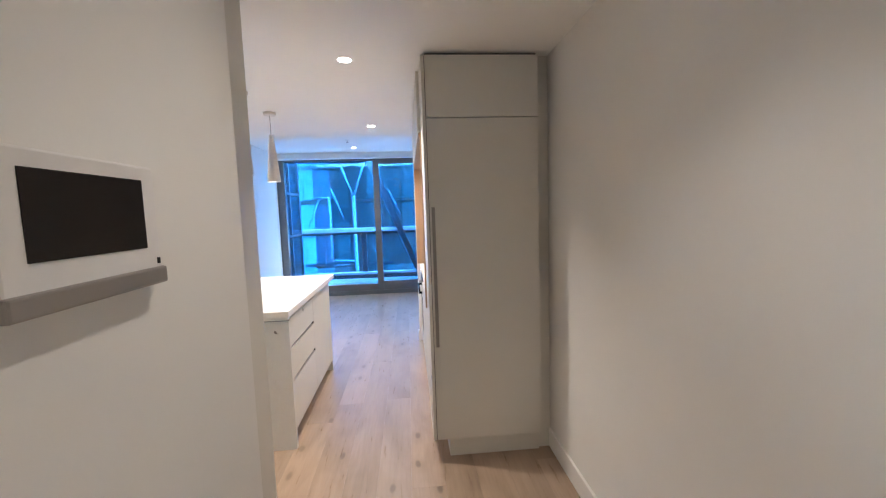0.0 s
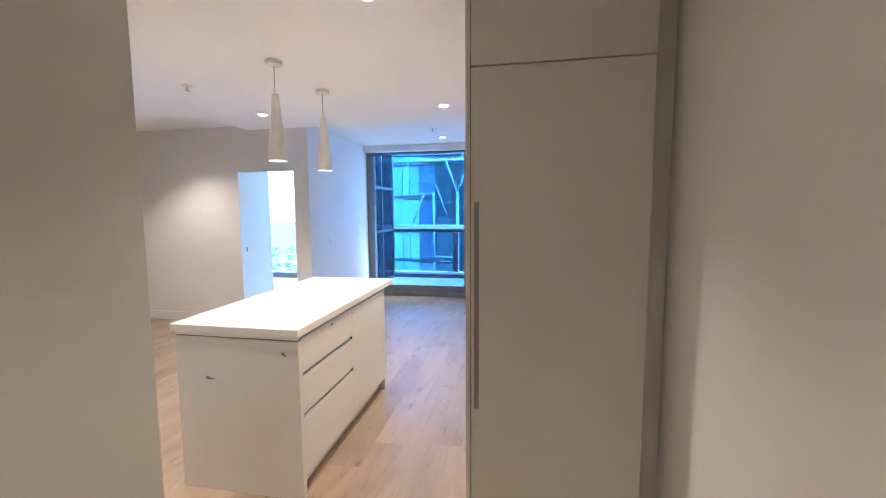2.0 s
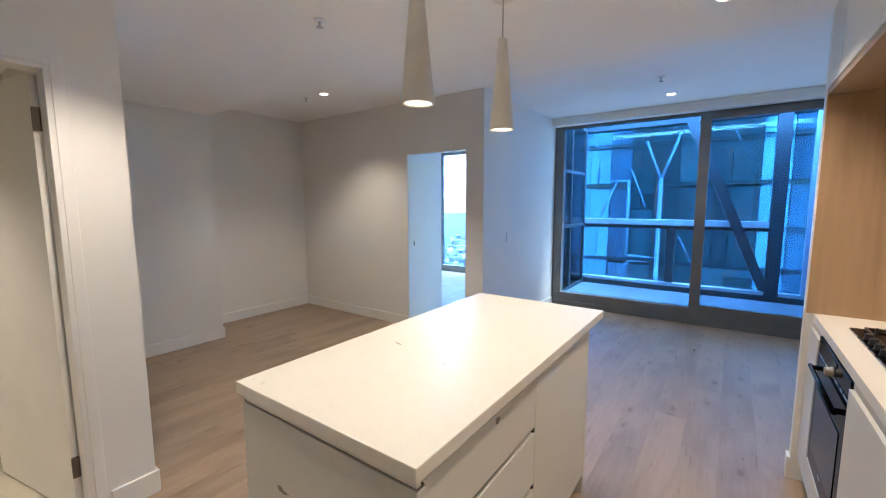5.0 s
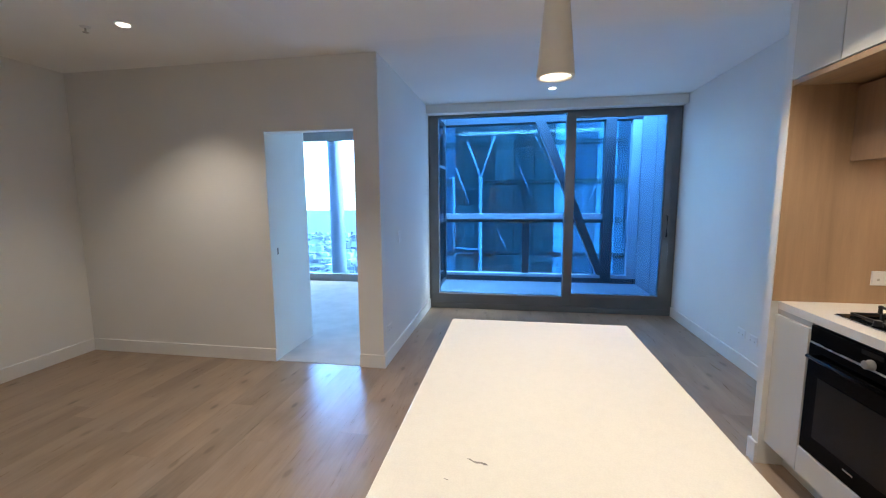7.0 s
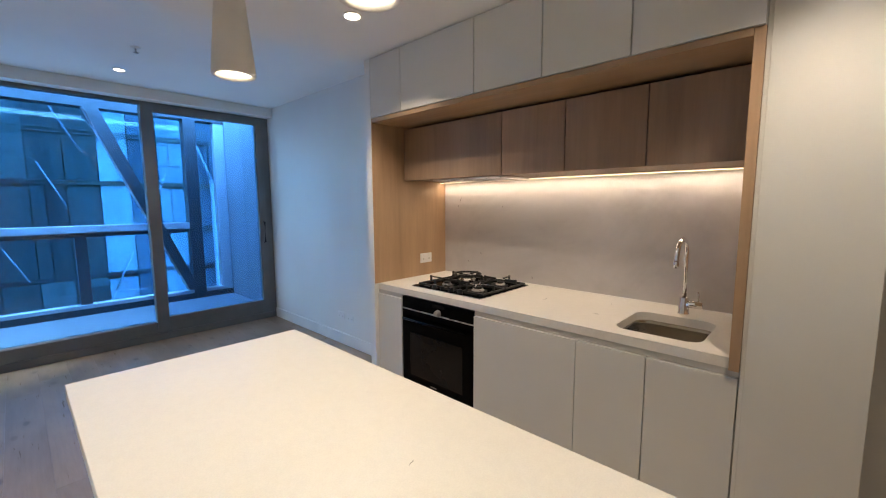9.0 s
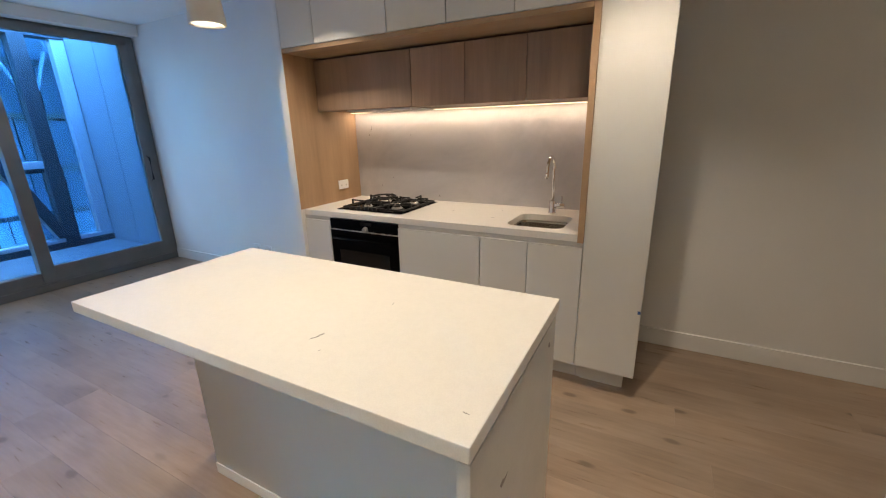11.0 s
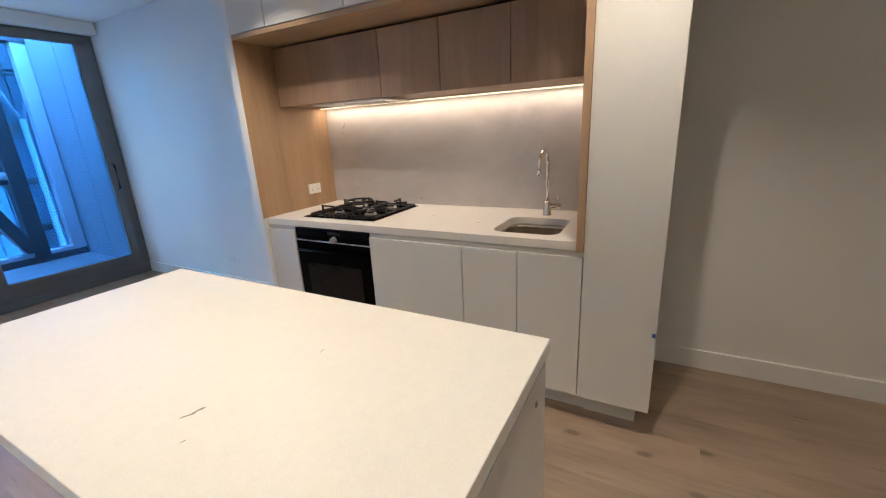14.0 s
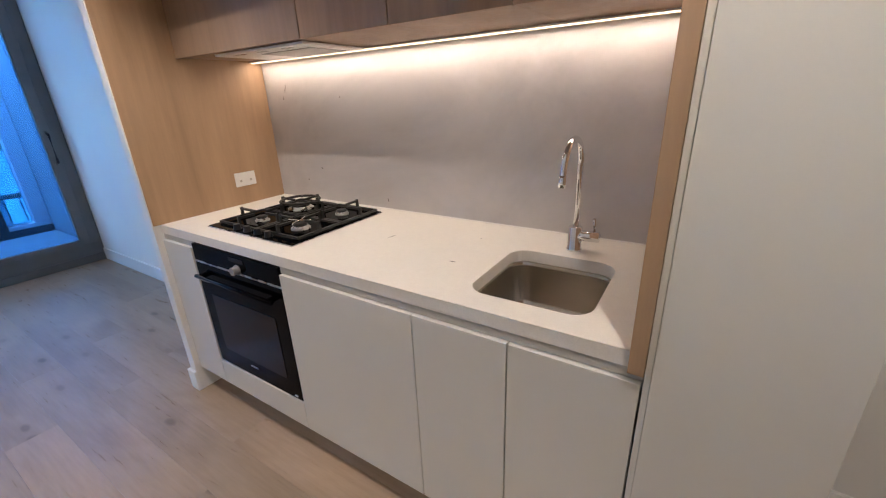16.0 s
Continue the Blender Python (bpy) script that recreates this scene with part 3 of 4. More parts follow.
def sink():
    s = thing("kitchen_sink", (0.333, 3.275, 0.70), "undermounted brushed stainless-steel sink bowl", "sink")
    b = bmesh.new()
    rows = [(0.1470, 0.5180, 3.1020, 3.4480, 0.062, 0.8792), (0.1480, 0.5170, 3.1030, 3.4470, 0.062, 0.86), (0.156, 0.509, 3.111, 3.439, 0.065, 0.74), (0.168, 0.497, 3.123, 3.427, 0.062, 0.715), (0.195, 0.470, 3.150, 3.400, 0.05, 0.706), (0.30, 0.366, 3.242, 3.308, 0.03, 0.702)]
    rings = [[b.verts.new((x, y, r[5])) for x, y in rounded(*r[:5], 8)] for r in rows]
    for a, c in zip(rings, rings[1:]):
        for i in range(len(a)):
            f = b.faces.new((a[i], a[(i + 1) % len(a)], c[(i + 1) % len(a)], c[i]))
            f.smooth = True
    b.faces.new(rings[-1])
    bmesh.ops.recalc_face_normals(b, faces=b.faces[:])
    bmesh.ops.solidify(b, geom=b.faces[:], thickness=-0.0015)
    part("bowl", b, M_SINK, s)
    part("waste", turned([(0.0, 0.0), (0.040, 0.0), (0.042, 0.003), (0.036, 0.005), (0.03, 0.002), (0.0, 0.002)][1:], (0.333, 3.275, 0.7035), 28), M_CHROME, s, "round chrome waste")


sink()


def tap():
    x, y, z = 0.594, 3.265, 0.92
    t = thing("kitchen_tap", (x, y, z), "chrome gooseneck mixer tap with a side lever", "tap")
    part("base", turned([(0.026, 0.0), (0.026, 0.006), (0.0225, 0.009), (0.0225, 0.082), (0.0180, 0.086)], (x, y, z), 32), M_CHROME, t)
    path = [(x, y, z + 0.08), (x, y, z + 0.285)]
    R = 0.094
    for i in range(1, 15):
        a = radians(180 * i / 14 * 0.94)
        path.append((x - R + R * math.cos(a), y, z + 0.285 + R * math.sin(a)))
    path += [(path[-1][0] - 0.006, y, path[-1][2] - 0.045)]
    part("spout", tube(path, 0.0102, 18), M_CHROME, t)
    e = path[-1]
    part("aerator", tube([(e[0] + 0.003, y, e[2] + 0.03), (e[0], y, e[2] - 0.004)], 0.0112, 18), M_CHROME, t)
    part("valve", tube([(x, y, z + 0.052), (x, y - 0.078, z + 0.056)], 0.0185, 20), M_CHROME, t)
    part("lever", tube([(x, y - 0.062, z + 0.070), (x, y - 0.058, z + 0.118)], [0.0038, 0.0048], 12), M_CHROME, t)


tap()


def trivet(into, x0, x1, y0, y1, cx, cy):
    """A cast-iron pan support of four arms that rise from a low frame."""
    z = 0.936
    for a, c in (((x0, y0), (x1, y0)), ((x1, y0), (x1, y1)), ((x1, y1), (x0, y1)), ((x0, y1), (x0, y0))):
        tube([(*a, z), (*c, z)], 0.0068, 4, into, True)
    for px, py in ((x0, cy), (x1, cy), (cx, y0), (cx, y1)):
        dx, dy = (cx - px), (cy - py)
        tube([(px, py, z - 0.004), (px + dx * 0.02, py + dy * 0.02, z + 0.040)], [0.0085, 0.0065], 4, into, True)
        tube([(px - dx * 0.04, py - dy * 0.04, z + 0.033), (px + dx * 0.70, py + dy * 0.70, z + 0.031)], 0.0068, 4, into, True)
    return into


def cooktop():
    y0, y1, x0, x1 = 4.192, 4.775, 0.150, 0.672
    h = thing("gas_cooktop", (0.41, 4.48, 0.92), "black glass four-burner gas cooktop with cast-iron trivets", "cooktop")
    part("tray", blk(x0, x1, y0, y1, 0.9203, 0.9235, 0.001), M_STEEL, h, "thin steel edge")
    part("glass", blk(x0 + 0.004, x1 - 0.004, y0 + 0.004, y1 - 0.004, 0.9235, 0.9275, 0.001), M_BLACK, h, "black glass plate")
    spots = ((0.31, 4.335, 0.030), (0.55, 4.335, 0.024), (0.31, 4.60, 0.024), (0.54, 4.615, 0.046))
    for bx, by, r in spots:
        bn = part("burner", turned([(r * 1.35, 0), (r * 1.35, 0.006), (r * 1.05, 0.010), (r * 1.05, 0.016)], (bx, by, 0.9275), 28), M_STEEL, h, "steel burner ring")
        part("cap", turned([(r, 0), (r * 1.02, 0.004), (r * 0.9, 0.008), (r * 0.5, 0.0095)], (bx, by, 0.9437), 28), M_IRON, bn, "black burner cap")
    for (bx, by, r), (a0, a1, c0, c1) in zip(spots, ((0.20, 0.42, 4.215, 4.465), (0.435, 0.655, 4.215, 4.465), (0.20, 0.42, 4.485, 4.75), (0.435, 0.655, 4.485, 4.75))):
        part("trivet", trivet(bmesh.new(), a0, a1, c0, c1, bx, by), M_IRON, h, "black cast-iron trivet")
    ring = [(0.545 + 0.094 * math.cos(2 * math.pi * i / 28), 4.617 + 0.094 * math.sin(2 * math.pi * i / 28), 0.970) for i in range(29)]
    w = part("wok_ring", tube(ring, 0.0062, 8), M_IRON, h, "round black wok ring")
    for a in range(4):
        t = radians(45 + 90 * a)
        part("ring_foot", tube([(0.545 + 0.094 * math.cos(t), 4.617 + 0.094 * math.sin(t), 0.970), (0.545 + 0.074 * math.cos(t), 4.617 + 0.074 * math.sin(t), 0.970)], 0.006, 4, None, True), M_IRON, w)
    star = bmesh.new()
    for a in range(4):
        t = radians(20 + 90 * a)
        tube([(0.31, 4.335, 0.962), (0.31 + 0.05 * math.cos(t), 4.335 + 0.05 * math.sin(t), 0.967), (0.31 + 0.058 * math.cos(t), 4.335 + 0.058 * math.sin(t), 0.957)], 0.0035, 8, star)
    part("simmer_star", star, M_CHROME, h, "small chrome simmer star")
    for i in range(4):
        part("knob", turned([(0.017, 0), (0.017, 0.004), (0.0145, 0.008), (0.0135, 0.022), (0.011, 0.024)], (0.178, 4.37 + i * 0.072, 0.9275), 24), M_DARKM, h, "black control knob")


cooktop()

# niche lining
splash = thing("splashback", (BACK, 4.0, 0.9202), "honed grey stone splashback behind the cooktop and sink", "splashback")
part("panel", blk(BACK, BACK + 0.03, 3.0, 5.018, 0.9235, 1.66), M_SPLASH, splash)
part("sealant", blk(BACK - 0.002, BACK + 0.02, 3.0, 5.0175, 0.9202, 0.9235), M_TRIM, splash, "thin white sealant line")
for dy, dz, L, a in ((4.862, 1.475, 0.050, 68), (4.880, 1.440, 0.022, 80), (4.66, 1.10, 0.018, -40), (4.463, 1.440, 0.012, 75), (4.774, 1.02, 0.014, 85), (4.209, 0.955, 0.020, 100)):
    b = plate([(0, 0), (L * 0.3, 0.004), (L * 0.6, 0.002), (L, 0.003), (L * 0.7, -0.002), (L * 0.3, -0.003)], 0, 0.0012)
    bmesh.ops.rotate(b, matrix=Matrix.Rotation(radians(a), 3, "Z"), verts=b.verts)
    bmesh.ops.rotate(b, matrix=Matrix.Rotation(radians(90), 3, "X") , verts=b.verts)
    bmesh.ops.rotate(b, matrix=Matrix.Rotation(radians(-90), 3, "Z"), verts=b.verts)
    bmesh.ops.translate(b, vec=(BACK + 0.0005, dy, dz), verts=b.verts)
    part("vein", b, M_VEIN, splash, "short dark vein in the stone")
lining = thing("niche_lining", (0.4, 4.0, 0.92), "oak-veneer lining round the kitchen niche", "lining")
part("side_panel", blk(0.034, BACK + 0.03, 5.0185, 5.0235, 0.9206, 2.03), M_OAK, lining)
part("end_panel", blk(0.040, BACK + 0.03, 2.967, 2.9985, 0.8805, 2.03, 0.001), M_OAK, lining, "oak end panel with an upright grain")
part("soffit", blk(0.034, BACK + 0.03, 2.9992, 5.018, 2.003, 2.0295, 0.001), M_OAKH, lining, "oak soffit panel")
filler = thing("filler_panel", (0.3, 2.96, 0), "off-white filler panel beside the oak lining", "panel")
part("panel", blk(0.055, 0.70, 2.9535, 2.9662, 0.135, LOW - 0.003, 0.001), M_JOIN, filler)
part("kick", blk(0.16, 0.70, 2.9445, 2.968, 0.0, 0.135), M_JOIN, filler)



def wall_cabinet(name, x0, y0, y1, z0, z1, mat, label, group):
    c = thing(name, (0.5, (y0 + y1) / 2, z0), label, "cabinet", group)
    part("body", blk(x0 + 0.020, BACK + 0.03, y0 + 0.0005, y1 - 0.0005, z0 + 0.004, z1 - 0.002), mat if mat is M_JOIN else M_OAKD, c)
    part("door", blk(x0, x0 + 0.018, y0 + 0.0022, y1 - 0.0022, z0, z1 - 0.002, 0.001), mat, c)
    return c


UP = (2.9675, 3.376, 3.759, 4.148, 4.718, 5.0225)
for a, c in zip(UP, UP[1:]):
    wall_cabinet("wall_cabinet", 0.028, a, c, 2.032, LOW - 0.004, M_JOIN, "off-white upper cabinet reaching the ceiling", "upper kitchen cabinets")
INN = (2.9995, 3.389, 3.780, 4.170, 5.017)
for a, c in zip(INN, INN[1:]):
    wall_cabinet("oak_cabinet", 0.311, a, c, 1.632, 1.990, M_OAKD, "brown oak-veneer cabinet set back in the niche", "oak wall cabinets")


def rangehood():
    r = thing("rangehood", (0.53, 4.47, 1.60), "slim pull-out rangehood under the oak cabinets", "rangehood")
    part("casing", blk(0.345, 0.665, 4.20, 4.76, 1.6225, 1.6318, 0.002), M_WHITEP, r)
    part("filter", blk(0.43, 0.62, 4.26, 4.56, 1.6205, 1.6225), M_TAUPE, r, "perforated steel grease filter")
    for i in range(3):
        part("lamp_slot", blk(0.375, 0.390, 4.3 + i * 0.15, 4.36 + i * 0.15, 1.6212, 1.6225), M_STEEL, r)


rangehood()
led = thing("led_strip", (0.70, 4.0, 1.62), "warm white strip light under the oak cabinets", "lamp")
part("channel", blk(0.675, 0.701, 3.004, 5.014, 1.6265, 1.6315), M_WHITEP, led, "white aluminium channel")
part("diffuser", blk(0.683, 0.693, 3.006, 5.012, 1.6240, 1.6264), M_LED, led)
strip = new("led_lamp", bpy.data.lights.new("led_lamp", "AREA"))
strip.data.shape, strip.data.size, strip.data.size_y, strip.data.energy = "RECTANGLE", 0.012, 1.98, 2.7 * LAMP
strip.data.color = (1.0, 0.83, 0.68)
strip.location = (0.688, 4.01, 1.6225)


def outlet(name, place, axis, w, h, label, holes):
    """A switch plate or double power point on a wall that faces along axis."""
    x, y, z = place
    o = thing(name, place, label, "power outlet" if holes else "switch", "wall plates")
    if axis == "y-":
        g = lambda u0, u1, v0, v1, d0, d1: blk(x + u0, x + u1, y - d1, y - d0, z + v0, z + v1, 0.0008)  # noqa: E731
    elif axis == "x-":
        g = lambda u0, u1, v0, v1, d0, d1: blk(x - d1, x - d0, y + u0, y + u1, z + v0, z + v1, 0.0008)  # noqa: E731
    else:
        g = lambda u0, u1, v0, v1, d0, d1: blk(x + d0, x + d1, y + u0, y + u1, z + v0, z + v1, 0.0008)  # noqa: E731
    part("plate", g(-w / 2, w / 2, -h / 2, h / 2, 0, 0.008), M_WHITEP, o)
    for k in range(holes):
        u = (k - (holes - 1) / 2) * w * 0.5
        part("socket", g(u - 0.006, u + 0.006, -h * 0.18, -h * 0.02, 0.0075, 0.0086), M_CHAN, o, "pale grey socket slots")
        part("rocker", g(u - 0.006, u + 0.006, h * 0.18, h * 0.38, 0.0075, 0.0105), M_WHITEP, o)
    if not holes:
        part("rocker", g(-0.008, 0.008, -0.014, 0.014, 0.0075, 0.0115), M_WHITEP, o)
    return o


outlet("power_point", (0.520, 5.018, 1.053), "y-", 0.115, 0.072, "white double power point on the oak panel", 2)
outlet("power_point", (0.64, 6.42, 0.305), "x-", 0.115, 0.072, "white double power point low on the wall", 2)
outlet("data_point", (0.64, 6.25, 0.300), "x-", 0.115, 0.072, "white aerial and data plate low on the wall", 2)
outlet("power_point", (-2.40, 6.10, 0.305), "x+", 0.115, 0.072, "white double power point low beside the bedroom opening", 2)
outlet("light_switch", (-2.40, 6.50, 1.10), "x+", 0.072, 0.115, "white light switch on the wall", 0)


# ---- tall cupboards ----
def tall_cupboard():
    t = thing("tall_cupboard", (0.4, 2.80, 0), "tall off-white cupboard with a recessed upright handle", "cupboard")
    part("body", blk(0.070, 0.716, 2.676, 2.944, 0.138, LOW - 0.024), M_JOIN, t)
    part("side_panel", blk(0.049, 0.067, 2.652, 2.953, 0.138, LOW - 0.024, 0.001), M_JOIN, t)
    part("kick", blk(0.150, 0.716, 2.705, 2.944, 0.0, 0.138), M_JOIN, t)
    part("lower_door", blk(0.1022, 0.715, 2.650, 2.669, 0.140, 2.042, 0.001), M_JOIN, t)
    part("hinge_strip", blk(0.0705, 0.082, 2.650, 2.669, 0.140, 2.042, 0.001), M_JOIN, t)
    part("handle_stile", blk(0.0822, 0.1020, 2.6502, 2.669, 0.140, 0.714, 0.0004), M_JOIN, t)
    part("handle_stile", blk(0.0822, 0.1020, 2.6502, 2.669, 1.544, 2.042, 0.0004), M_JOIN, t)
    part("handle", blk(0.0825, 0.1018, 2.658, 2.671, 0.714, 1.544), M_TAUPE, t, "recessed grey handle channel")
    part("seam", blk(0.071, 0.715, 2.6692, 2.6758, 2.038, 2.052), M_DIM, t, "dark seam between the doors")
    part("seam", blk(0.0672, 0.0704, 2.664, 2.676, 0.14, LOW - 0.024), M_DIM, t, "dark seam beside the side panel")
    part("upper_door", blk(0.0705, 0.715, 2.650, 2.669, 2.047, LOW - 0.024, 0.001), M_JOIN, t)
    part("scribe", blk(0.7165, 0.798, 2.724, 2.944, 0.0, LOW - 0.003), M_JOIN, t, "recessed filler beside the wall")
    part("head_filler", blk(0.072, 0.7162, 2.690, 2.944, LOW - 0.0235, LOW - 0.001), M_GAP, t, "dark recess under the ceiling")
    part("tape_mark", blk(0.0475, 0.050, 2.654, 2.668, 0.524, 0.542), M_TAPE, t, "scrap of blue tape")


tall_cupboard()


def corridor_cupboard():
    t = thing("corridor_cupboard", (-1.15, 1.55, 0), "tall off-white corridor cupboard reaching the ceiling", "cupboard", "corridor joinery")
    part("body", blk(-1.648, -0.647, 1.19, 1.89, 0.135, LOW - 0.004), M_JOIN, t)
    part("side_panel", blk(-0.645, -0.627, 1.188, 1.912, 0.137, LOW - 0.006, 0.001), M_JOIN, t)
    for x0, x1 in ((-1.646, -1.153), (-1.149, -0.647)):
        part("door", blk(x0, x1, 1.8905, 1.909, 0.137, LOW - 0.006, 0.001), M_JOIN, t)
    part("kick", blk(-1.646, -0.70, 1.19, 1.85, 0.0, 0.135), M_JOIN, t)
    part("tape_mark", blk(-0.6275, -0.625, 1.897, 1.911, 0.14, 0.156), M_TAPE, t, "scrap of blue tape")
    h = thing("hall_cupboard", (-1.80, 1.7, 0), "tall off-white hall cupboard with a recessed upright handle", "cupboard", "corridor joinery")
    part("body", blk(-1.95, -1.671, 1.19, 2.234, 0.0, LOW - 0.004), M_JOIN, h)
    part("door", blk(-1.668, -1.650, 1.912, 2.198, 0.137, LOW - 0.006, 0.001), M_JOIN, h)
    part("stile", blk(-1.668, -1.650, 2.2185, 2.234, 0.137, LOW - 0.006, 0.001), M_JOIN, h)
    part("stile", blk(-1.668, -1.650, 2.1985, 2.218, 0.137, 0.70, 0.0008), M_JOIN, h)
    part("stile", blk(-1.668, -1.650, 2.1985, 2.218, 1.555, LOW - 0.006, 0.0008), M_JOIN, h)
    part("handle", blk(-1.671, -1.660, 2.1985, 2.218, 0.70, 1.555), M_TAUPE, h, "recessed grey handle channel")


corridor_cupboard()


# ---- island ----
def island():
    i = thing("kitchen_island", (-1.08, 3.6, 0), "white kitchen island with drawers and stone end panels", "island")
    part("body", blk(-1.295, -0.872, 2.945, 4.25, 0.10, 0.862), M_JOIN, i)
    part("top_strip", blk(-1.556, -0.840, 2.9135, 2.929, 0.8615, 0.8795), M_STONE, i, "pale strip under the benchtop")
    part("seam", blk(-1.556, -0.840, 2.916, 2.940, 0.8565, 0.8615), M_GAP, i)
    part("end_panel", blk(-1.560, -0.836, 2.910, 2.942, 0.0, 0.856, 0.0015), M_PANEL, i, "white stone end panel with small grey veins")
    part("end_panel", blk(-1.305, -0.850, 4.252, 4.284, 0.0, 0.866, 0.0015), M_JOIN, i)
    part("back_panel", blk(-1.313, -1.297, 2.943, 4.284, 0.0, 0.866, 0.001), M_JOIN, i, "plain white back panel under the overhang")
    part("plinth", blk(-1.318, -1.3132, 2.943, 4.284, 0.0, 0.055, 0.001), M_TRIM, i, "white plinth strip")
    part("kick", blk(-0.925, -0.91, 2.943, 4.251, 0.0, 0.10), M_JOIN, i)
    part("gap_rail", blk(-1.29, -0.88, 2.93, 4.27, 0.862, 0.8798), M_GAP, i, "dark shadow gap under the benchtop")
    for z0, z1 in ((0.672, 0.857), (0.450, 0.650), (0.103, 0.428)):
        part("drawer", blk(-0.871, -0.850, 2.949, 3.608, z0, z1, 0.001), M_JOIN, i, "off-white handleless drawer front")
    for z in (0.650, 0.428):
        part("finger_channel", blk(-0.8715, -0.864, 2.946, 3.608, z, z + 0.022), M_TAUPE, i, "recessed grey finger channel")
        part("channel_cap", blk(-0.871, -0.852, 3.600, 3.609, z + 0.001, z + 0.021), M_DIM, i)
    part("side_gap", blk(-0.8715, -0.862, 2.9425, 2.9485, 0.103, 0.857), M_DIM, i, "dark gap beside the end panel")
    part("cupboard_door", blk(-0.871, -0.850, 3.612, 4.250, 0.103, 0.857, 0.001), M_JOIN, i)
    part("tape_mark", blk(-1.3145, -1.312, 3.70, 3.718, 0.045, 0.085), M_TAPE, i, "scrap of blue tape")
    for x, z, L, a in ((-1.385, 0.640, 0.060, -14), (-0.928, 0.799, 0.034, -52)):
        b = plate([(0, 0), (L * 0.3, 0.008), (L * 0.55, 0.003), (L, 0.006), (L * 0.6, -0.008), (L * 0.2, -0.011)], 0, 0.0012)
        bmesh.ops.rotate(b, matrix=Matrix.Rotation(radians(a), 3, "Z"), verts=b.verts)
        bmesh.ops.rotate(b, matrix=Matrix.Rotation(radians(90), 3, "X"), verts=b.verts)
        bmesh.ops.translate(b, vec=(x, 2.9105, z), verts=b.verts)
        part("vein", b, M_VEIN, i, "short grey vein in the stone")
    b = plate([(0, 0), (0.020, 0.004), (0.024, 0.016), (0.010, 0.034), (0.002, 0.02)], 0, 0.001)
    bmesh.ops.rotate(b, matrix=Matrix.Rotation(radians(90), 3, "Y"), verts=b.verts)
    bmesh.ops.translate(b, vec=(-0.8505, 3.30, 0.845), verts=b.verts)
    part("scuff", b, M_VEIN, i, "small dark scuff on the drawer")
    t = thing("island_benchtop", (-1.2, 3.68, 0.88), "white stone island benchtop with a deep overhang", "benchtop")
    part("slab", blk(-1.582, -0.831, 2.902, 4.467, 0.880, 0.920, 0.0025), M_STONE, t)
    rnd = random.Random(2)
    for x, y, a, L, w in ((-1.410, 3.474, -17, 0.048, 0.0030), (-1.116, 3.394, 20, 0.022, 0.0010), (-1.448, 3.405, 8, 0.010, 0.0011), (-1.500, 2.939, 76, 0.017, 0.0012)):
        c, s = math.cos(radians(a)), math.sin(radians(a))
        row = [(k / 6 * L, rnd.uniform(-0.002, 0.002), w * (0.15, 0.6, 0.5, 1.0, 0.7, 1.1, 0.1)[k]) for k in range(7)]
        ring = [(x + u * c - (v + q) * s, y + u * s + (v + q) * c) for u, v, q in row] + [(x + u * c - (v - q) * s, y + u * s + (v - q) * c) for u, v, q in row[::-1]]
        part("vein", plate(ring, 0.9195, 0.9204), M_VEIN, t, "short grey vein in the stone")


island()


# ---- lamps ----
def pendant(x, y):
    z = LOW
    p = thing("pendant_lamp", (x, y, z), "slim white conical pendant lamp above the island", "lamp", "pendants over the island")
    part("canopy", turned([(0.046, -0.026), (0.050, -0.022), (0.050, -0.001)], (x, y, z), 36), M_SHADE, p)
    part("cord", tube([(x, y, z - 0.02), (x, y, z - 0.20)], 0.0025, 8), M_TAUPE, p)
    shade = bmesh.new()
    segs, rows = 40, ((0.0455, -0.580), (0.0465, -0.5895), (0.0545, -0.590), (0.0560, -0.586), (0.0205, -0.205), (0.0185, -0.192), (0.006, -0.188))
    rings = [[shade.verts.new((x + r * math.cos(2 * math.pi * k / segs), y + r * math.sin(2 * math.pi * k / segs), z + h)) for k in range(segs)] for r, h in rows]
    for a, c in zip(rings, rings[1:]):
        for k in range(segs):
            shade.faces.new((a[k], a[(k + 1) % segs], c[(k + 1) % segs], c[k])).smooth = True
    bmesh.ops.recalc_face_normals(shade, faces=shade.faces[:])
    part("shade", shade, M_SHADE, p)
    cone = bmesh.new()
    rings = [[cone.verts.new((x + r * math.cos(2 * math.pi * k / segs), y + r * math.sin(2 * math.pi * k / segs), z + h)) for k in range(segs)] for r, h in ((0.0452, -0.582), (0.040, -0.566), (0.026, -0.552), (0.026, -0.546))]
    for a, c in zip(rings, rings[1:]):
        for k in range(segs):
            cone.faces.new((a[k], a[(k + 1) % segs], c[(k + 1) % segs], c[k])).smooth = True
    part("reflector", cone, M_PLENS, p, "glowing pale reflector cone")
    part("lens", turned([(0.0255, -0.556), (0.0255, -0.550)], (x, y, z), 32), M_LENS, p, "glowing warm lens")
    spot((x, y, z - 0.593), 4.8, 100, 1.0, 0.04, (1.0, 0.885, 0.67))


pendant(-1.20, 3.379)
pendant(-1.20, 3.990)


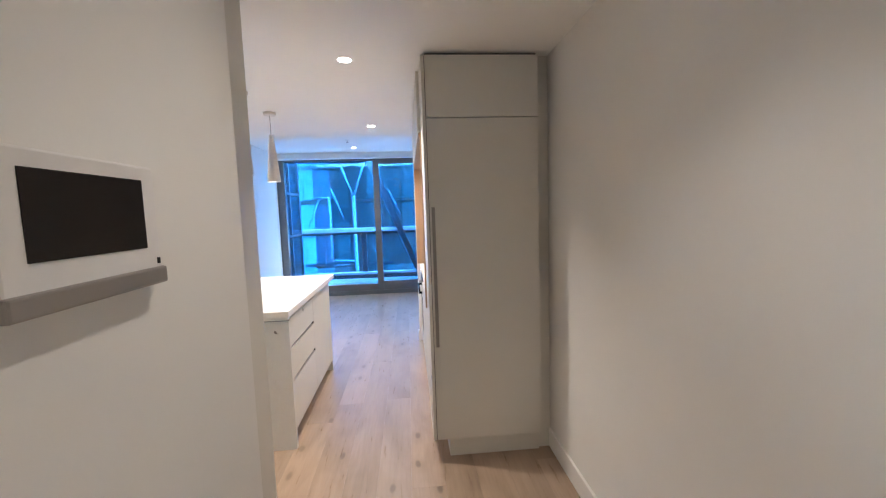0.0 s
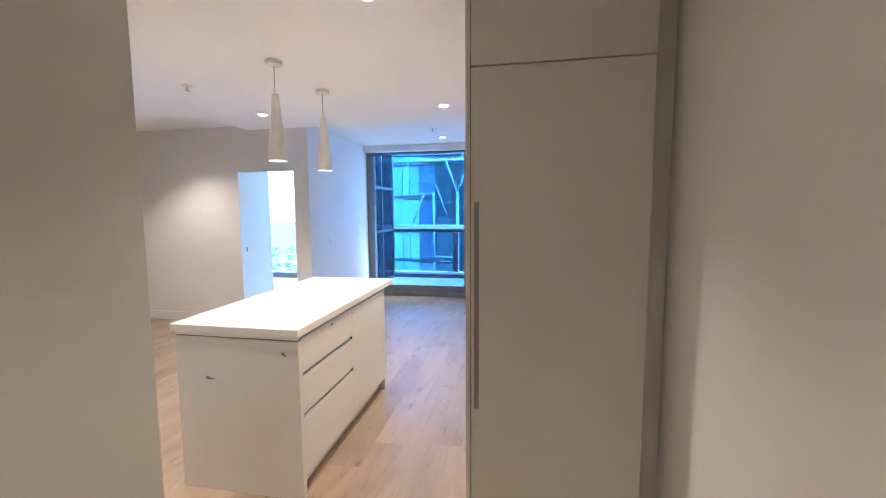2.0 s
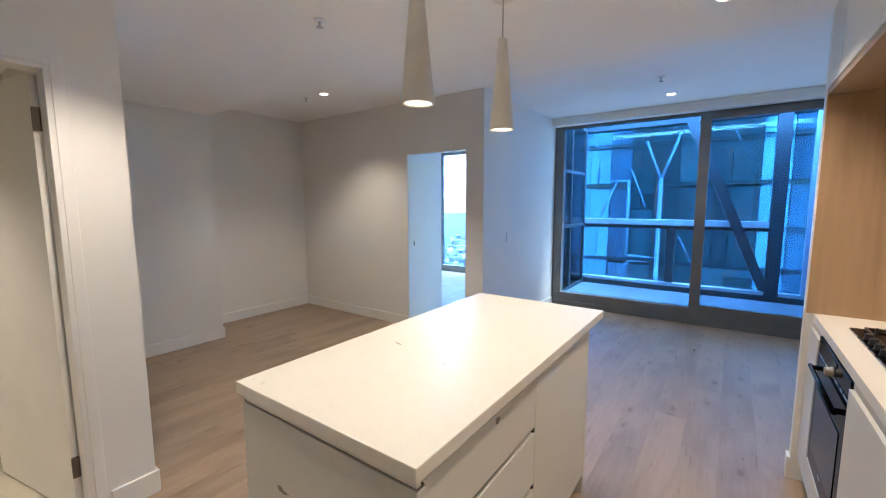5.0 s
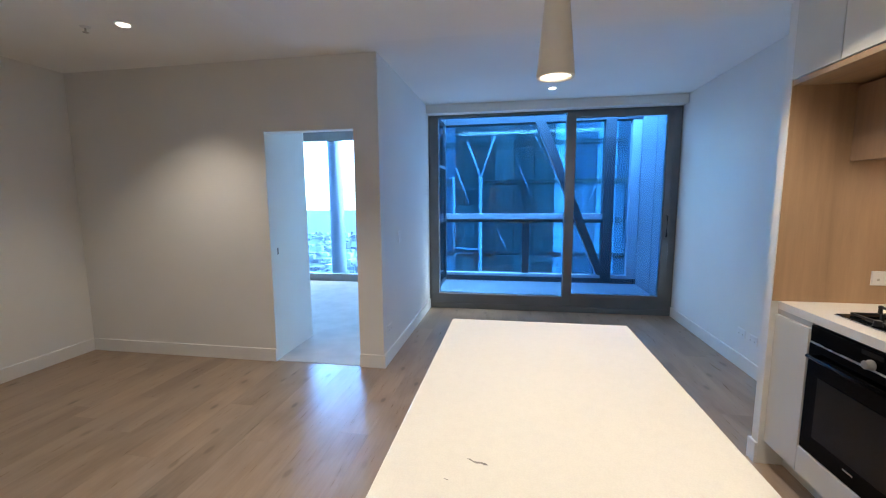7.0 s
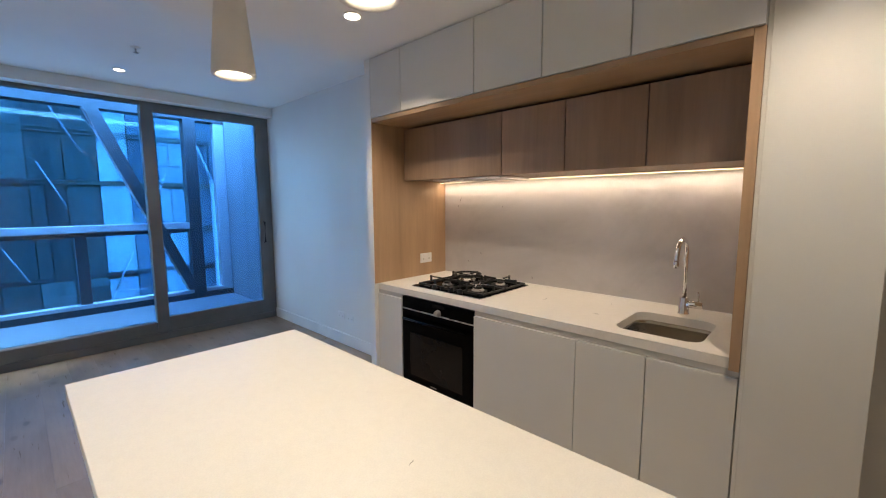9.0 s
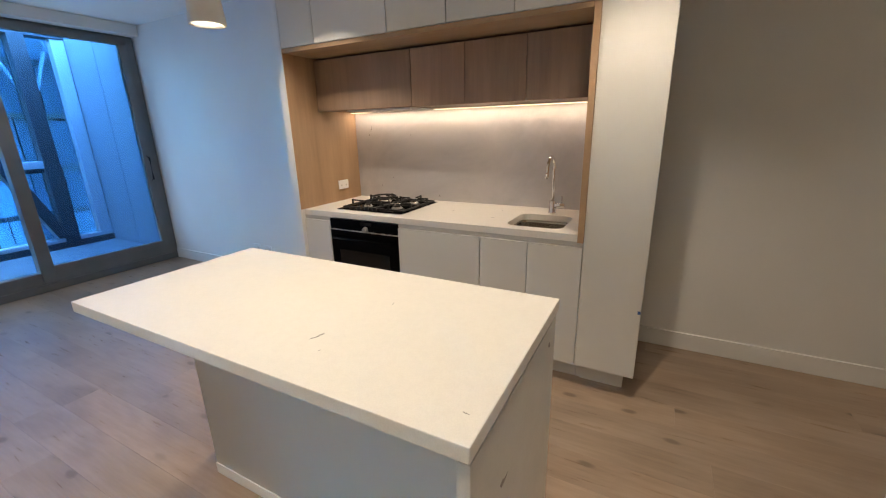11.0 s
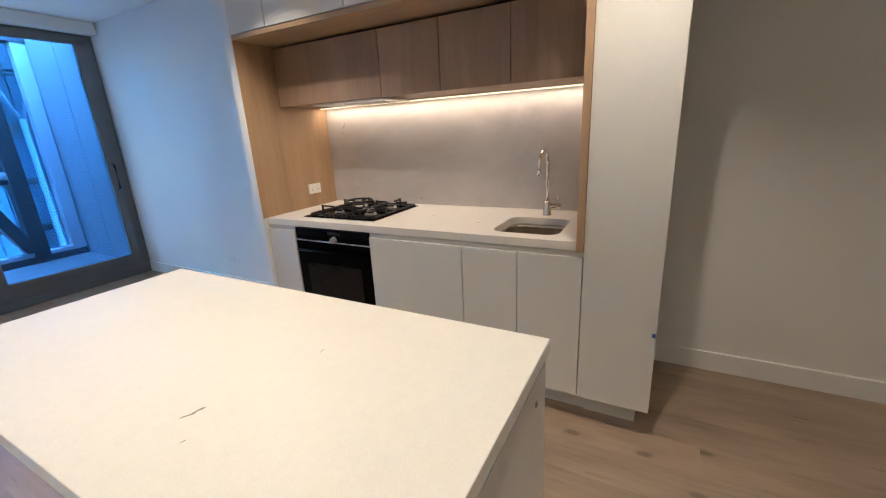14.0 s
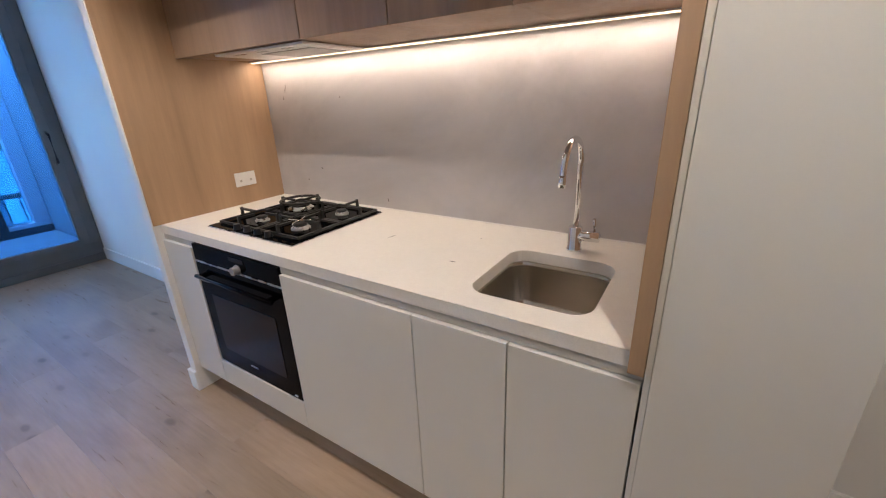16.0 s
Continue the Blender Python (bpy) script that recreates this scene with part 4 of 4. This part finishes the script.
def downlight(x, y, z, watts=54, degrees=112):
    d = thing("downlight", (x, y, z), "round white recessed ceiling downlight, switched on", "lamp", "ceiling downlights")
    b = bmesh.new()
    turned([(0.036, -0.002), (0.041, -0.0055), (0.046, -0.004), (0.047, 0.0)], (x, y, z), 32, b)
    part("trim_ring", b, M_WHITEP, d)
    part("lens", turned([(0.037, -0.0065), (0.037, -0.0035)], (x, y, z), 28), M_LENS, d, "glowing warm lens")
    spot((x, y, z - 0.012), watts, degrees, 0.7, 0.022)


downlight(-0.392, 4.590, LOW)
downlight(-2.085, 4.556, LOW, 46)
downlight(-0.382, 2.780, LOW, 38)
downlight(-2.080, 2.785, LOW, 46)
downlight(-0.911, 7.309, HIGH, 20)
downlight(-3.886, 5.143, HIGH, 46, 110)
downlight(0.15, 1.08, LOW, 9.5, 104)
downlight(0.15, -0.70, LOW, 25, 112)
downlight(-3.35, 1.70, LOW, 60, 108)


def sprinkler(x, y, z):
    s = thing("ceiling_sprinkler", (x, y, z), "small metal fire sprinkler head on the ceiling", "sprinkler", "sprinkler heads")
    part("rose", turned([(0.012, -0.010), (0.030, -0.004), (0.032, 0.0)], (x, y, z), 24), M_WHITEP, s)
    part("stem", turned([(0.006, -0.034), (0.006, -0.008)], (x, y, z), 12), M_STEEL, s)
    part("deflector", turned([(0.004, -0.040), (0.018, -0.038), (0.018, -0.036), (0.004, -0.034)], (x, y, z), 16), M_STEEL, s)


sprinkler(-2.073, 3.678, LOW)
sprinkler(-0.916, 6.60, HIGH)
sprinkler(-4.17, 5.13, HIGH)


# ---- intercom ----
def intercom():
    x = -0.405
    i = thing("intercom", (x, 0.79, 1.45), "white wall-mounted video intercom with a dark screen", "intercom")
    part("body", blk(x - 0.002, x + 0.019, 0.677, 0.893, 1.44, 1.588, 0.003), M_WHITEP, i)
    part("screen", blk(x + 0.0185, x + 0.0205, 0.703, 0.866, 1.485, 1.570, 0.0008), M_SCREEN, i, "switched-off black screen")
    part("lower_lip", blk(x, x + 0.024, 0.675, 0.897, 1.437, 1.459, 0.003), M_TAUPE, i, "grey lower ledge")
    part("button", blk(x + 0.0185, x + 0.021, 0.884, 0.888, 1.463, 1.471), M_SCREEN, i)


intercom()


# ---- bathroom door ----
def bathroom_door():
    d = tagged(new("door_1"), "white flush bathroom door standing open", "", "", "structure")
    for y0, y1, z0, z1 in ((2.735, 2.771, 0.0, 2.077), (1.929, 1.965, 0.0, 2.077), (1.965, 2.735, 2.041, 2.077)):
        part("door_frame", blk(-2.764, -2.654, y0, y1, z0, z1, 0.003), M_TRIM, d)
    part("door_frame", blk(-2.657, -2.650, 2.757, 2.800, 0.0, 2.10, 0.002), M_TRIM, d)
    part("door_frame", blk(-2.657, -2.650, 1.90, 2.757, 2.060, 2.10, 0.002), M_TRIM, d)
    b = blk(-0.775, 0.0, -0.036, 0.0, 0.012, 2.036, 0.0015)
    h = tube([(-0.715, -0.036, 1.02), (-0.715, -0.085, 1.02)], 0.009, 14)
    tube([(-0.715, -0.080, 1.02), (-0.600, -0.080, 1.02)], 0.0085, 14, h)
    rose = turned([(0.026, 0.0), (0.026, 0.006), (0.020, 0.008)], (0, 0, 0), 28)
    bmesh.ops.rotate(rose, matrix=Matrix.Rotation(radians(90), 3, "X"), verts=rose.verts)
    bmesh.ops.translate(rose, vec=(-0.715, -0.036, 1.02), verts=rose.verts)
    m = Matrix.Translation((-2.772, 2.742, 0)) @ Matrix.Rotation(radians(11), 4, "Z")
    for q in (b, h, rose):
        bmesh.ops.transform(q, matrix=m, verts=q.verts)
    leaf = part("door_leaf", b, M_TRIM, d, "plain white door leaf")
    part("door_handle", h, M_CHROME, leaf, "chrome lever handle")
    part("handle_rose", rose, M_CHROME, leaf)
    for z in (0.20, 1.80):
        part("hinge", blk(-2.790, -2.757, 2.706, 2.7345, z, z + 0.10, 0.002), M_HINGE, d, "dark metal butt hinge")


bathroom_door()
single("strike_plate", blk(-3.4275, -3.4255, 6.035, 6.06, 0.97, 1.03), M_HINGE, "small metal strike plate on the bedroom wall return", "strike plate")


# ---- balcony and what lies outside ----
def balcony():
    structure("balcony_floor", blk(-3.2, 1.2, 8.09, 9.95, -0.25, 0.05), M_CONC, "pale concrete balcony floor")
    structure("balcony_ceiling", blk(-3.2, 1.2, 8.06, 8.50, 2.86, 3.1), M_PANELW)
    structure("wall_balcony_right", blk(0.70, 0.9, 8.06, 9.9, 0.05, 2.86), M_PANELW, "pale metal cladding panels")
    for y0, y1, z0, z1 in ((8.10, 8.95, 0.06, 1.50), (8.96, 9.62, 0.06, 1.50), (8.10, 8.95, 1.51, 2.85), (8.96, 9.62, 1.51, 2.85)):
        structure("cladding_panel", blk(0.688, 0.702, y0, y1, z0, z1, 0.002), M_PANELW)
    structure("cladding_left", blk(-2.4985, -2.489, 8.10, 9.60, 0.05, 2.86), M_STEELD, "dark cladding beside the balcony")
    f = thing("balcony_screen", (-1.0, 9.7, 0.05), "dark steel balcony framing with a diagonal brace and white rails", "balcony screen")
    part("base_beam", blk(-2.75, 0.70, 9.64, 9.80, 0.05, 0.135, 0.004), M_STEELD, f)
    part("lower_rail", blk(-2.75, 0.70, 9.635, 9.78, 0.136, 0.185, 0.004), M_WHITEM, f, "white lower rail")
    part("top_rail", blk(-2.75, 0.14, 9.63, 9.79, 1.115, 1.205, 0.005), M_WHITEM, f, "white handrail")
    part("transom", blk(-2.75, 0.14, 9.66, 9.74, 1.06, 1.114, 0.003), M_STEELD, f)
    part("head_beam", blk(-2.75, 0.70, 9.62, 9.82, 2.69, 2.858, 0.004), M_STEELD, f)
    part("column", blk(0.14, 0.30, 9.62, 9.80, 0.136, 2.69, 0.004), M_STEELD, f)
    part("edge_post", blk(0.545, 0.69, 9.64, 9.78, 0.186, 2.69, 0.004), M_WHITEM, f, "white edge post")
    part("post", blk(-1.139, -1.024, 9.665, 9.735, 0.186, 1.06, 0.003), M_STEELD, f)
    part("post", blk(-2.75, -2.66, 9.64, 9.78, 0.186, 2.69, 0.003), M_STEELD, f)
    b = bmesh.new()
    lo, hi = ((0.075, 0.205), 0.20), ((-0.945, -0.79), 2.69)
    vs = []
    for (xa, xb), z in (lo, hi):
        for y in (9.60, 9.72):
            vs.append([b.verts.new((xa, y, z)), b.verts.new((xb, y, z))])
    (a, c, e, g) = vs
    for q in ((a[0], a[1], e[1], e[0]), (c[1], c[0], g[0], g[1]), (a[0], e[0], g[0], c[0]), (a[1], c[1], g[1], e[1]), (a[0], c[0], c[1], a[1]), (e[0], e[1], g[1], g[0])):
        b.faces.new(q)
    bmesh.ops.recalc_face_normals(b, faces=b.faces[:])
    br = part("brace", b, M_STEELD, f, "dark diagonal steel brace")
    b = bmesh.new()
    v = [b.verts.new(p) for p in ((0.068, 9.59, 0.20), (0.068, 9.73, 0.20), (-0.952, 9.73, 2.69), (-0.952, 9.59, 2.69))]
    b.faces.new(v)
    bmesh.ops.solidify(b, geom=b.faces[:], thickness=0.007)
    part("brace_face", b, M_WHITEM, br, "white face of the brace")
    for x0, x1, z0, z1 in ((-2.66, 0.14, 1.205, 2.69), (-2.66, 0.14, 0.186, 1.06), (0.30, 0.545, 0.186, 2.69)):
        g = part("pane", blk(x0, x1, 9.745, 9.755, z0, z1), M_GLASSO, f)
        g.visible_shadow = False
    s = thing("balcony_side_screen", (-2.46, 8.9, 0.05), "glazed balcony side screen with thin dark mullions", "balcony screen")
    for y in (8.10, 8.85, 9.58):
        part("mullion", blk(-2.487, -2.435, y, y + 0.05, 0.05, 2.86, 0.003), M_STEELD, s)
    for z in (0.05, 1.08, 1.95, 2.70):
        part("rail", blk(-2.485, -2.44, 8.15, 9.58, z, z + 0.05, 0.003), M_STEELD, s)
    g = part("pane", blk(-2.467, -2.457, 8.152, 9.578, 0.10, 2.70), M_GLASSO, s)
    g.visible_shadow = False


balcony()


def tower():
    """The neighbouring glass tower: storeys of uneven panes in dark, blue and pale bays, with rods standing in for the
    white forked columns and frames mirrored in them.
    """
    Y = 21.0
    t = thing("glass_tower", (0, Y, -120), "tall blue glass office tower mirroring white forked columns", "tower")
    part("core", blk(-8.1, 16, Y + 0.4, Y + 14, -120, 60), M_SPAN, t)
    rnd = random.Random(11)
    share = {}
    H, W, X0, BAYS = 3.2, 0.86, -8.1, 28
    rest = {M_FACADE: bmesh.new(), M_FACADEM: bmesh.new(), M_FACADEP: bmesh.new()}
    lines = bmesh.new()

    # bays that mirror more sky simply get a paler glass colour
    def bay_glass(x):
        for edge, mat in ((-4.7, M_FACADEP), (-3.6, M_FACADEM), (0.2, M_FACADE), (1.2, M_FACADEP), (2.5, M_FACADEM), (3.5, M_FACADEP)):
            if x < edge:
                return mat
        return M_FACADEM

    for lv in range(-13, 10):
        z0 = lv * H + 0.62 - H / 2
        near = -1 <= lv <= 1
        spandrel = blk(X0, 16, Y + 0.02, Y + 0.4, z0 - 0.06, z0 + 0.06)
        if near:
            part("spandrel", spandrel, M_SPAN, t)
        else:
            merge(lines, spandrel)
        for k in range(BAYS):
            x0 = X0 + k * W
            zz = z0 + 0.06
            mat = bay_glass(x0 + W / 2)
            while zz < z0 + H - 0.2:
                h = min(rnd.choice((0.62, 1.5, 1.5, 1.5, 1.5, 3.1, 3.1)), z0 + H - 0.06 - zz)
                if h < 0.3:
                    h = z0 + H - 0.06 - zz
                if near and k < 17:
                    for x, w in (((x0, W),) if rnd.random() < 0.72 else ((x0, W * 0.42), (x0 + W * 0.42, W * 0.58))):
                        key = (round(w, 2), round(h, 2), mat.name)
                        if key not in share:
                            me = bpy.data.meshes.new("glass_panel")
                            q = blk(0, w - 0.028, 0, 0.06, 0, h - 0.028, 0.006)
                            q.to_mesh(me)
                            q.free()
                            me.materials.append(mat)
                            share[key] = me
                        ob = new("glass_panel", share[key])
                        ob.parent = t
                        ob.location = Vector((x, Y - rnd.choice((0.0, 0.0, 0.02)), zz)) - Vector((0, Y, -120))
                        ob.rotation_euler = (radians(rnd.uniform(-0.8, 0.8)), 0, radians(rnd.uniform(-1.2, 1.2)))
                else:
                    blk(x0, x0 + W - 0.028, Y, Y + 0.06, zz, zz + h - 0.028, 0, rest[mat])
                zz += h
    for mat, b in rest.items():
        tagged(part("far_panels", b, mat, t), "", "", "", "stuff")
    tagged(part("far_spandrels", lines, M_SPAN, t), "", "", "", "stuff")
    F = Y - 0.35

    # Reflections of the home building's white steelwork, built as solid rods before the glass.
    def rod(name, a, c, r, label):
        part(name, tube([(a[0], F, a[1]), (c[0], F, c[1])], r, 10), M_MIRRORW, t, label)

    # mirrored forked columns
    for x in (-2.68, 3.9):
        rod("column", (x, -45), (x, 2.42), 0.085, "reflection of a white column, built as a rod")
        for dx, dz in ((-0.56, 1.5), (0.62, 1.75)):
            rod("mirrored_strut", (x, 2.36), (x + dx, 2.4 + dz), 0.055, "reflection of a white fork, built as a rod")
    # mirrored frames and loose braces between the storeys
    for x, w in ((-3.86, 1.12),):
        rod("mirrored_post", (x, -0.75), (x, 2.42), 0.07, "reflection of a white post, built as a rod")
        rod("mirrored_rail", (x - 0.75, 2.36), (x, 2.36), 0.04, "reflection of a white rail, built as a rod")
        rod("mirrored_rail", (x, -0.74), (x + w, -0.80), 0.045, "reflection of a white rail, built as a rod")
        rod("mirrored_rail", (x + 0.05, -0.98), (x + w * 0.75, -0.98), 0.022, "reflection of a white rail, built as a rod")
        rod("mirrored_strut", (x + 0.10, -0.98), (x - 0.22, -1.6), 0.022, "reflection of a thin white brace, built as a rod")
    for a, c, r in (((-1.02, 2.8), (-0.43, 1.45), 0.024), ((-3.77, 2.8), (-3.2, 1.3), 0.038), ((-1.96, 0.15), (-1.45, -0.95), 0.018), ((-0.62, 4.6), (0.05, 3.2), 0.022),
                    ((-4.35, 2.3), (-4.95, 0.9), 0.04), ((-5.2, 4.2), (-5.0, 2.5), 0.022), ((2.35, 2.6), (1.9, 1.3), 0.03), ((1.2, -0.2), (0.62, -1.5), 0.035), ((0.62, -1.55), (1.5, -1.6), 0.025),
                    ((0.62, -1.55), (0.35, -2.1), 0.022), ((-2.45, 5.2), (-2.2, 3.9), 0.022), ((4.5, 4.6), (5.0, 3.0), 0.03)):
        rod("mirrored_strut", a, c, r, "reflection of a thin white brace, built as a rod")
    for z in (0.52, 2.20, 3.86):
        for dz in (-0.06, 0.06):
            part("ledge", blk(X0, 16, Y - 0.10, Y + 0.02, z + dz - 0.012, z + dz + 0.012), M_SPAN, t)
    part("podium_roof", blk(X0, 16, Y - 3.0, Y - 0.5, -3.4, -3.2), M_SPAN, t, "dark roof below the glass front")


def west_tower():
    """A second glass tower, seen through the bedroom from the corridor's mouth."""
    t = thing("office_tower", (-30, 30, -120), "blue glass office tower standing further along the street", "tower")
    part("core", blk(-44, -18.6, 26.4, 28.2, -120, 62), M_SPAN, t)
    panes, bands = bmesh.new(), bmesh.new()
    for lv in range(-5, 8):
        z = lv * 3.4
        blk(-44, -18.6, 26.2, 26.4, z - 0.12, z + 0.12, 0, bands)
        for k in range(20):
            blk(-18.6 - (k + 1) * 1.25, -18.64 - k * 1.25, 26.26, 26.34, z + 0.14, z + 3.26, 0, panes)
    tagged(part("panes", panes, M_FACADEP, t), "", "", "", "stuff")
    tagged(part("bands", bands, M_SPAN, t), "", "", "", "stuff")


tower()
west_tower()
structure("ground", blk(-4500, 4500, -4500, 4500, -121, -120), M_CITY, "city suburbs far below, reaching the horizon")


def far_houses():
    """Low roofs strewn over the plain below."""
    rnd = random.Random(7)
    vs, fs = [], []
    for _ in range(2600):
        d = rnd.uniform(120, 1500)
        a = radians(rnd.uniform(-75, 20))
        x, y = d * math.sin(a), d * math.cos(a)
        w, l, h = rnd.uniform(6, 16), rnd.uniform(8, 26), rnd.choice((4, 5, 6, 7, 9, 14))
        n = len(vs)
        vs += [(x + sx * w / 2, y + sy * l / 2, -120 + z) for z in (0, h) for sx, sy in ((-1, -1), (1, -1), (1, 1), (-1, 1))]
        fs += [tuple(n + i for i in f) for f in ((4, 5, 6, 7), (0, 1, 5, 4), (1, 2, 6, 5), (2, 3, 7, 6), (3, 0, 4, 7))]
    me = bpy.data.meshes.new("far_houses")
    me.from_pydata(vs, [], fs)
    me.materials.append(M_ROOF)
    tagged(new("far_houses", me), "many small pale roofs far below", "houses", "", "stuff")


def roof_material():
    m, n, l, b = material("far_roofs")
    geo = n.new("ShaderNodeNewGeometry")
    l.new(ramp(n, l, geo.outputs["Random Per Island"], [(0, (0.03, 0.028, 0.025)), (0.4, (0.06, 0.06, 0.06)), (0.7, (0.20, 0.21, 0.22)), (1, (0.03, 0.034, 0.038))]), b.inputs["Base Color"])
    b.inputs["Roughness"].default_value = 0.8
    return m


M_ROOF = roof_material()
far_houses()


# ---- floorboards ----
def floorboards():
    rnd = random.Random(5)
    floor = bpy.data.objects["floor"]
    W, share = 0.19, {}
    x = -5.415
    while x < 0.80:
        w = min(W, 0.81 - x)
        lo, hi = (-1.7, 7.965) if x + W / 2 > -2.66 else (3.0, 5.94)
        y = lo - rnd.uniform(0, 1.9)
        while y < hi:
            L = rnd.choice((1.2, 1.6, 1.9, 2.1, 2.1))
            a, c = max(y, lo), min(y + L, hi)
            if c - a > 0.02:
                key = (round(w, 3), round(c - a, 3))
                if key not in share:
                    me = bpy.data.meshes.new("floorboard")
                    q = blk(0.0002, w - 0.0002, 0.0002, c - a - 0.0002, -0.0138, 0, 0.0005)
                    q.to_mesh(me)
                    q.free()
                    me.materials.append(M_FLOOR)
                    share[key] = me
                ob = new("floorboard", share[key])
                ob.parent = floor
                ob.location = (x, a, 0)
            y += L
        x += W


floorboards()
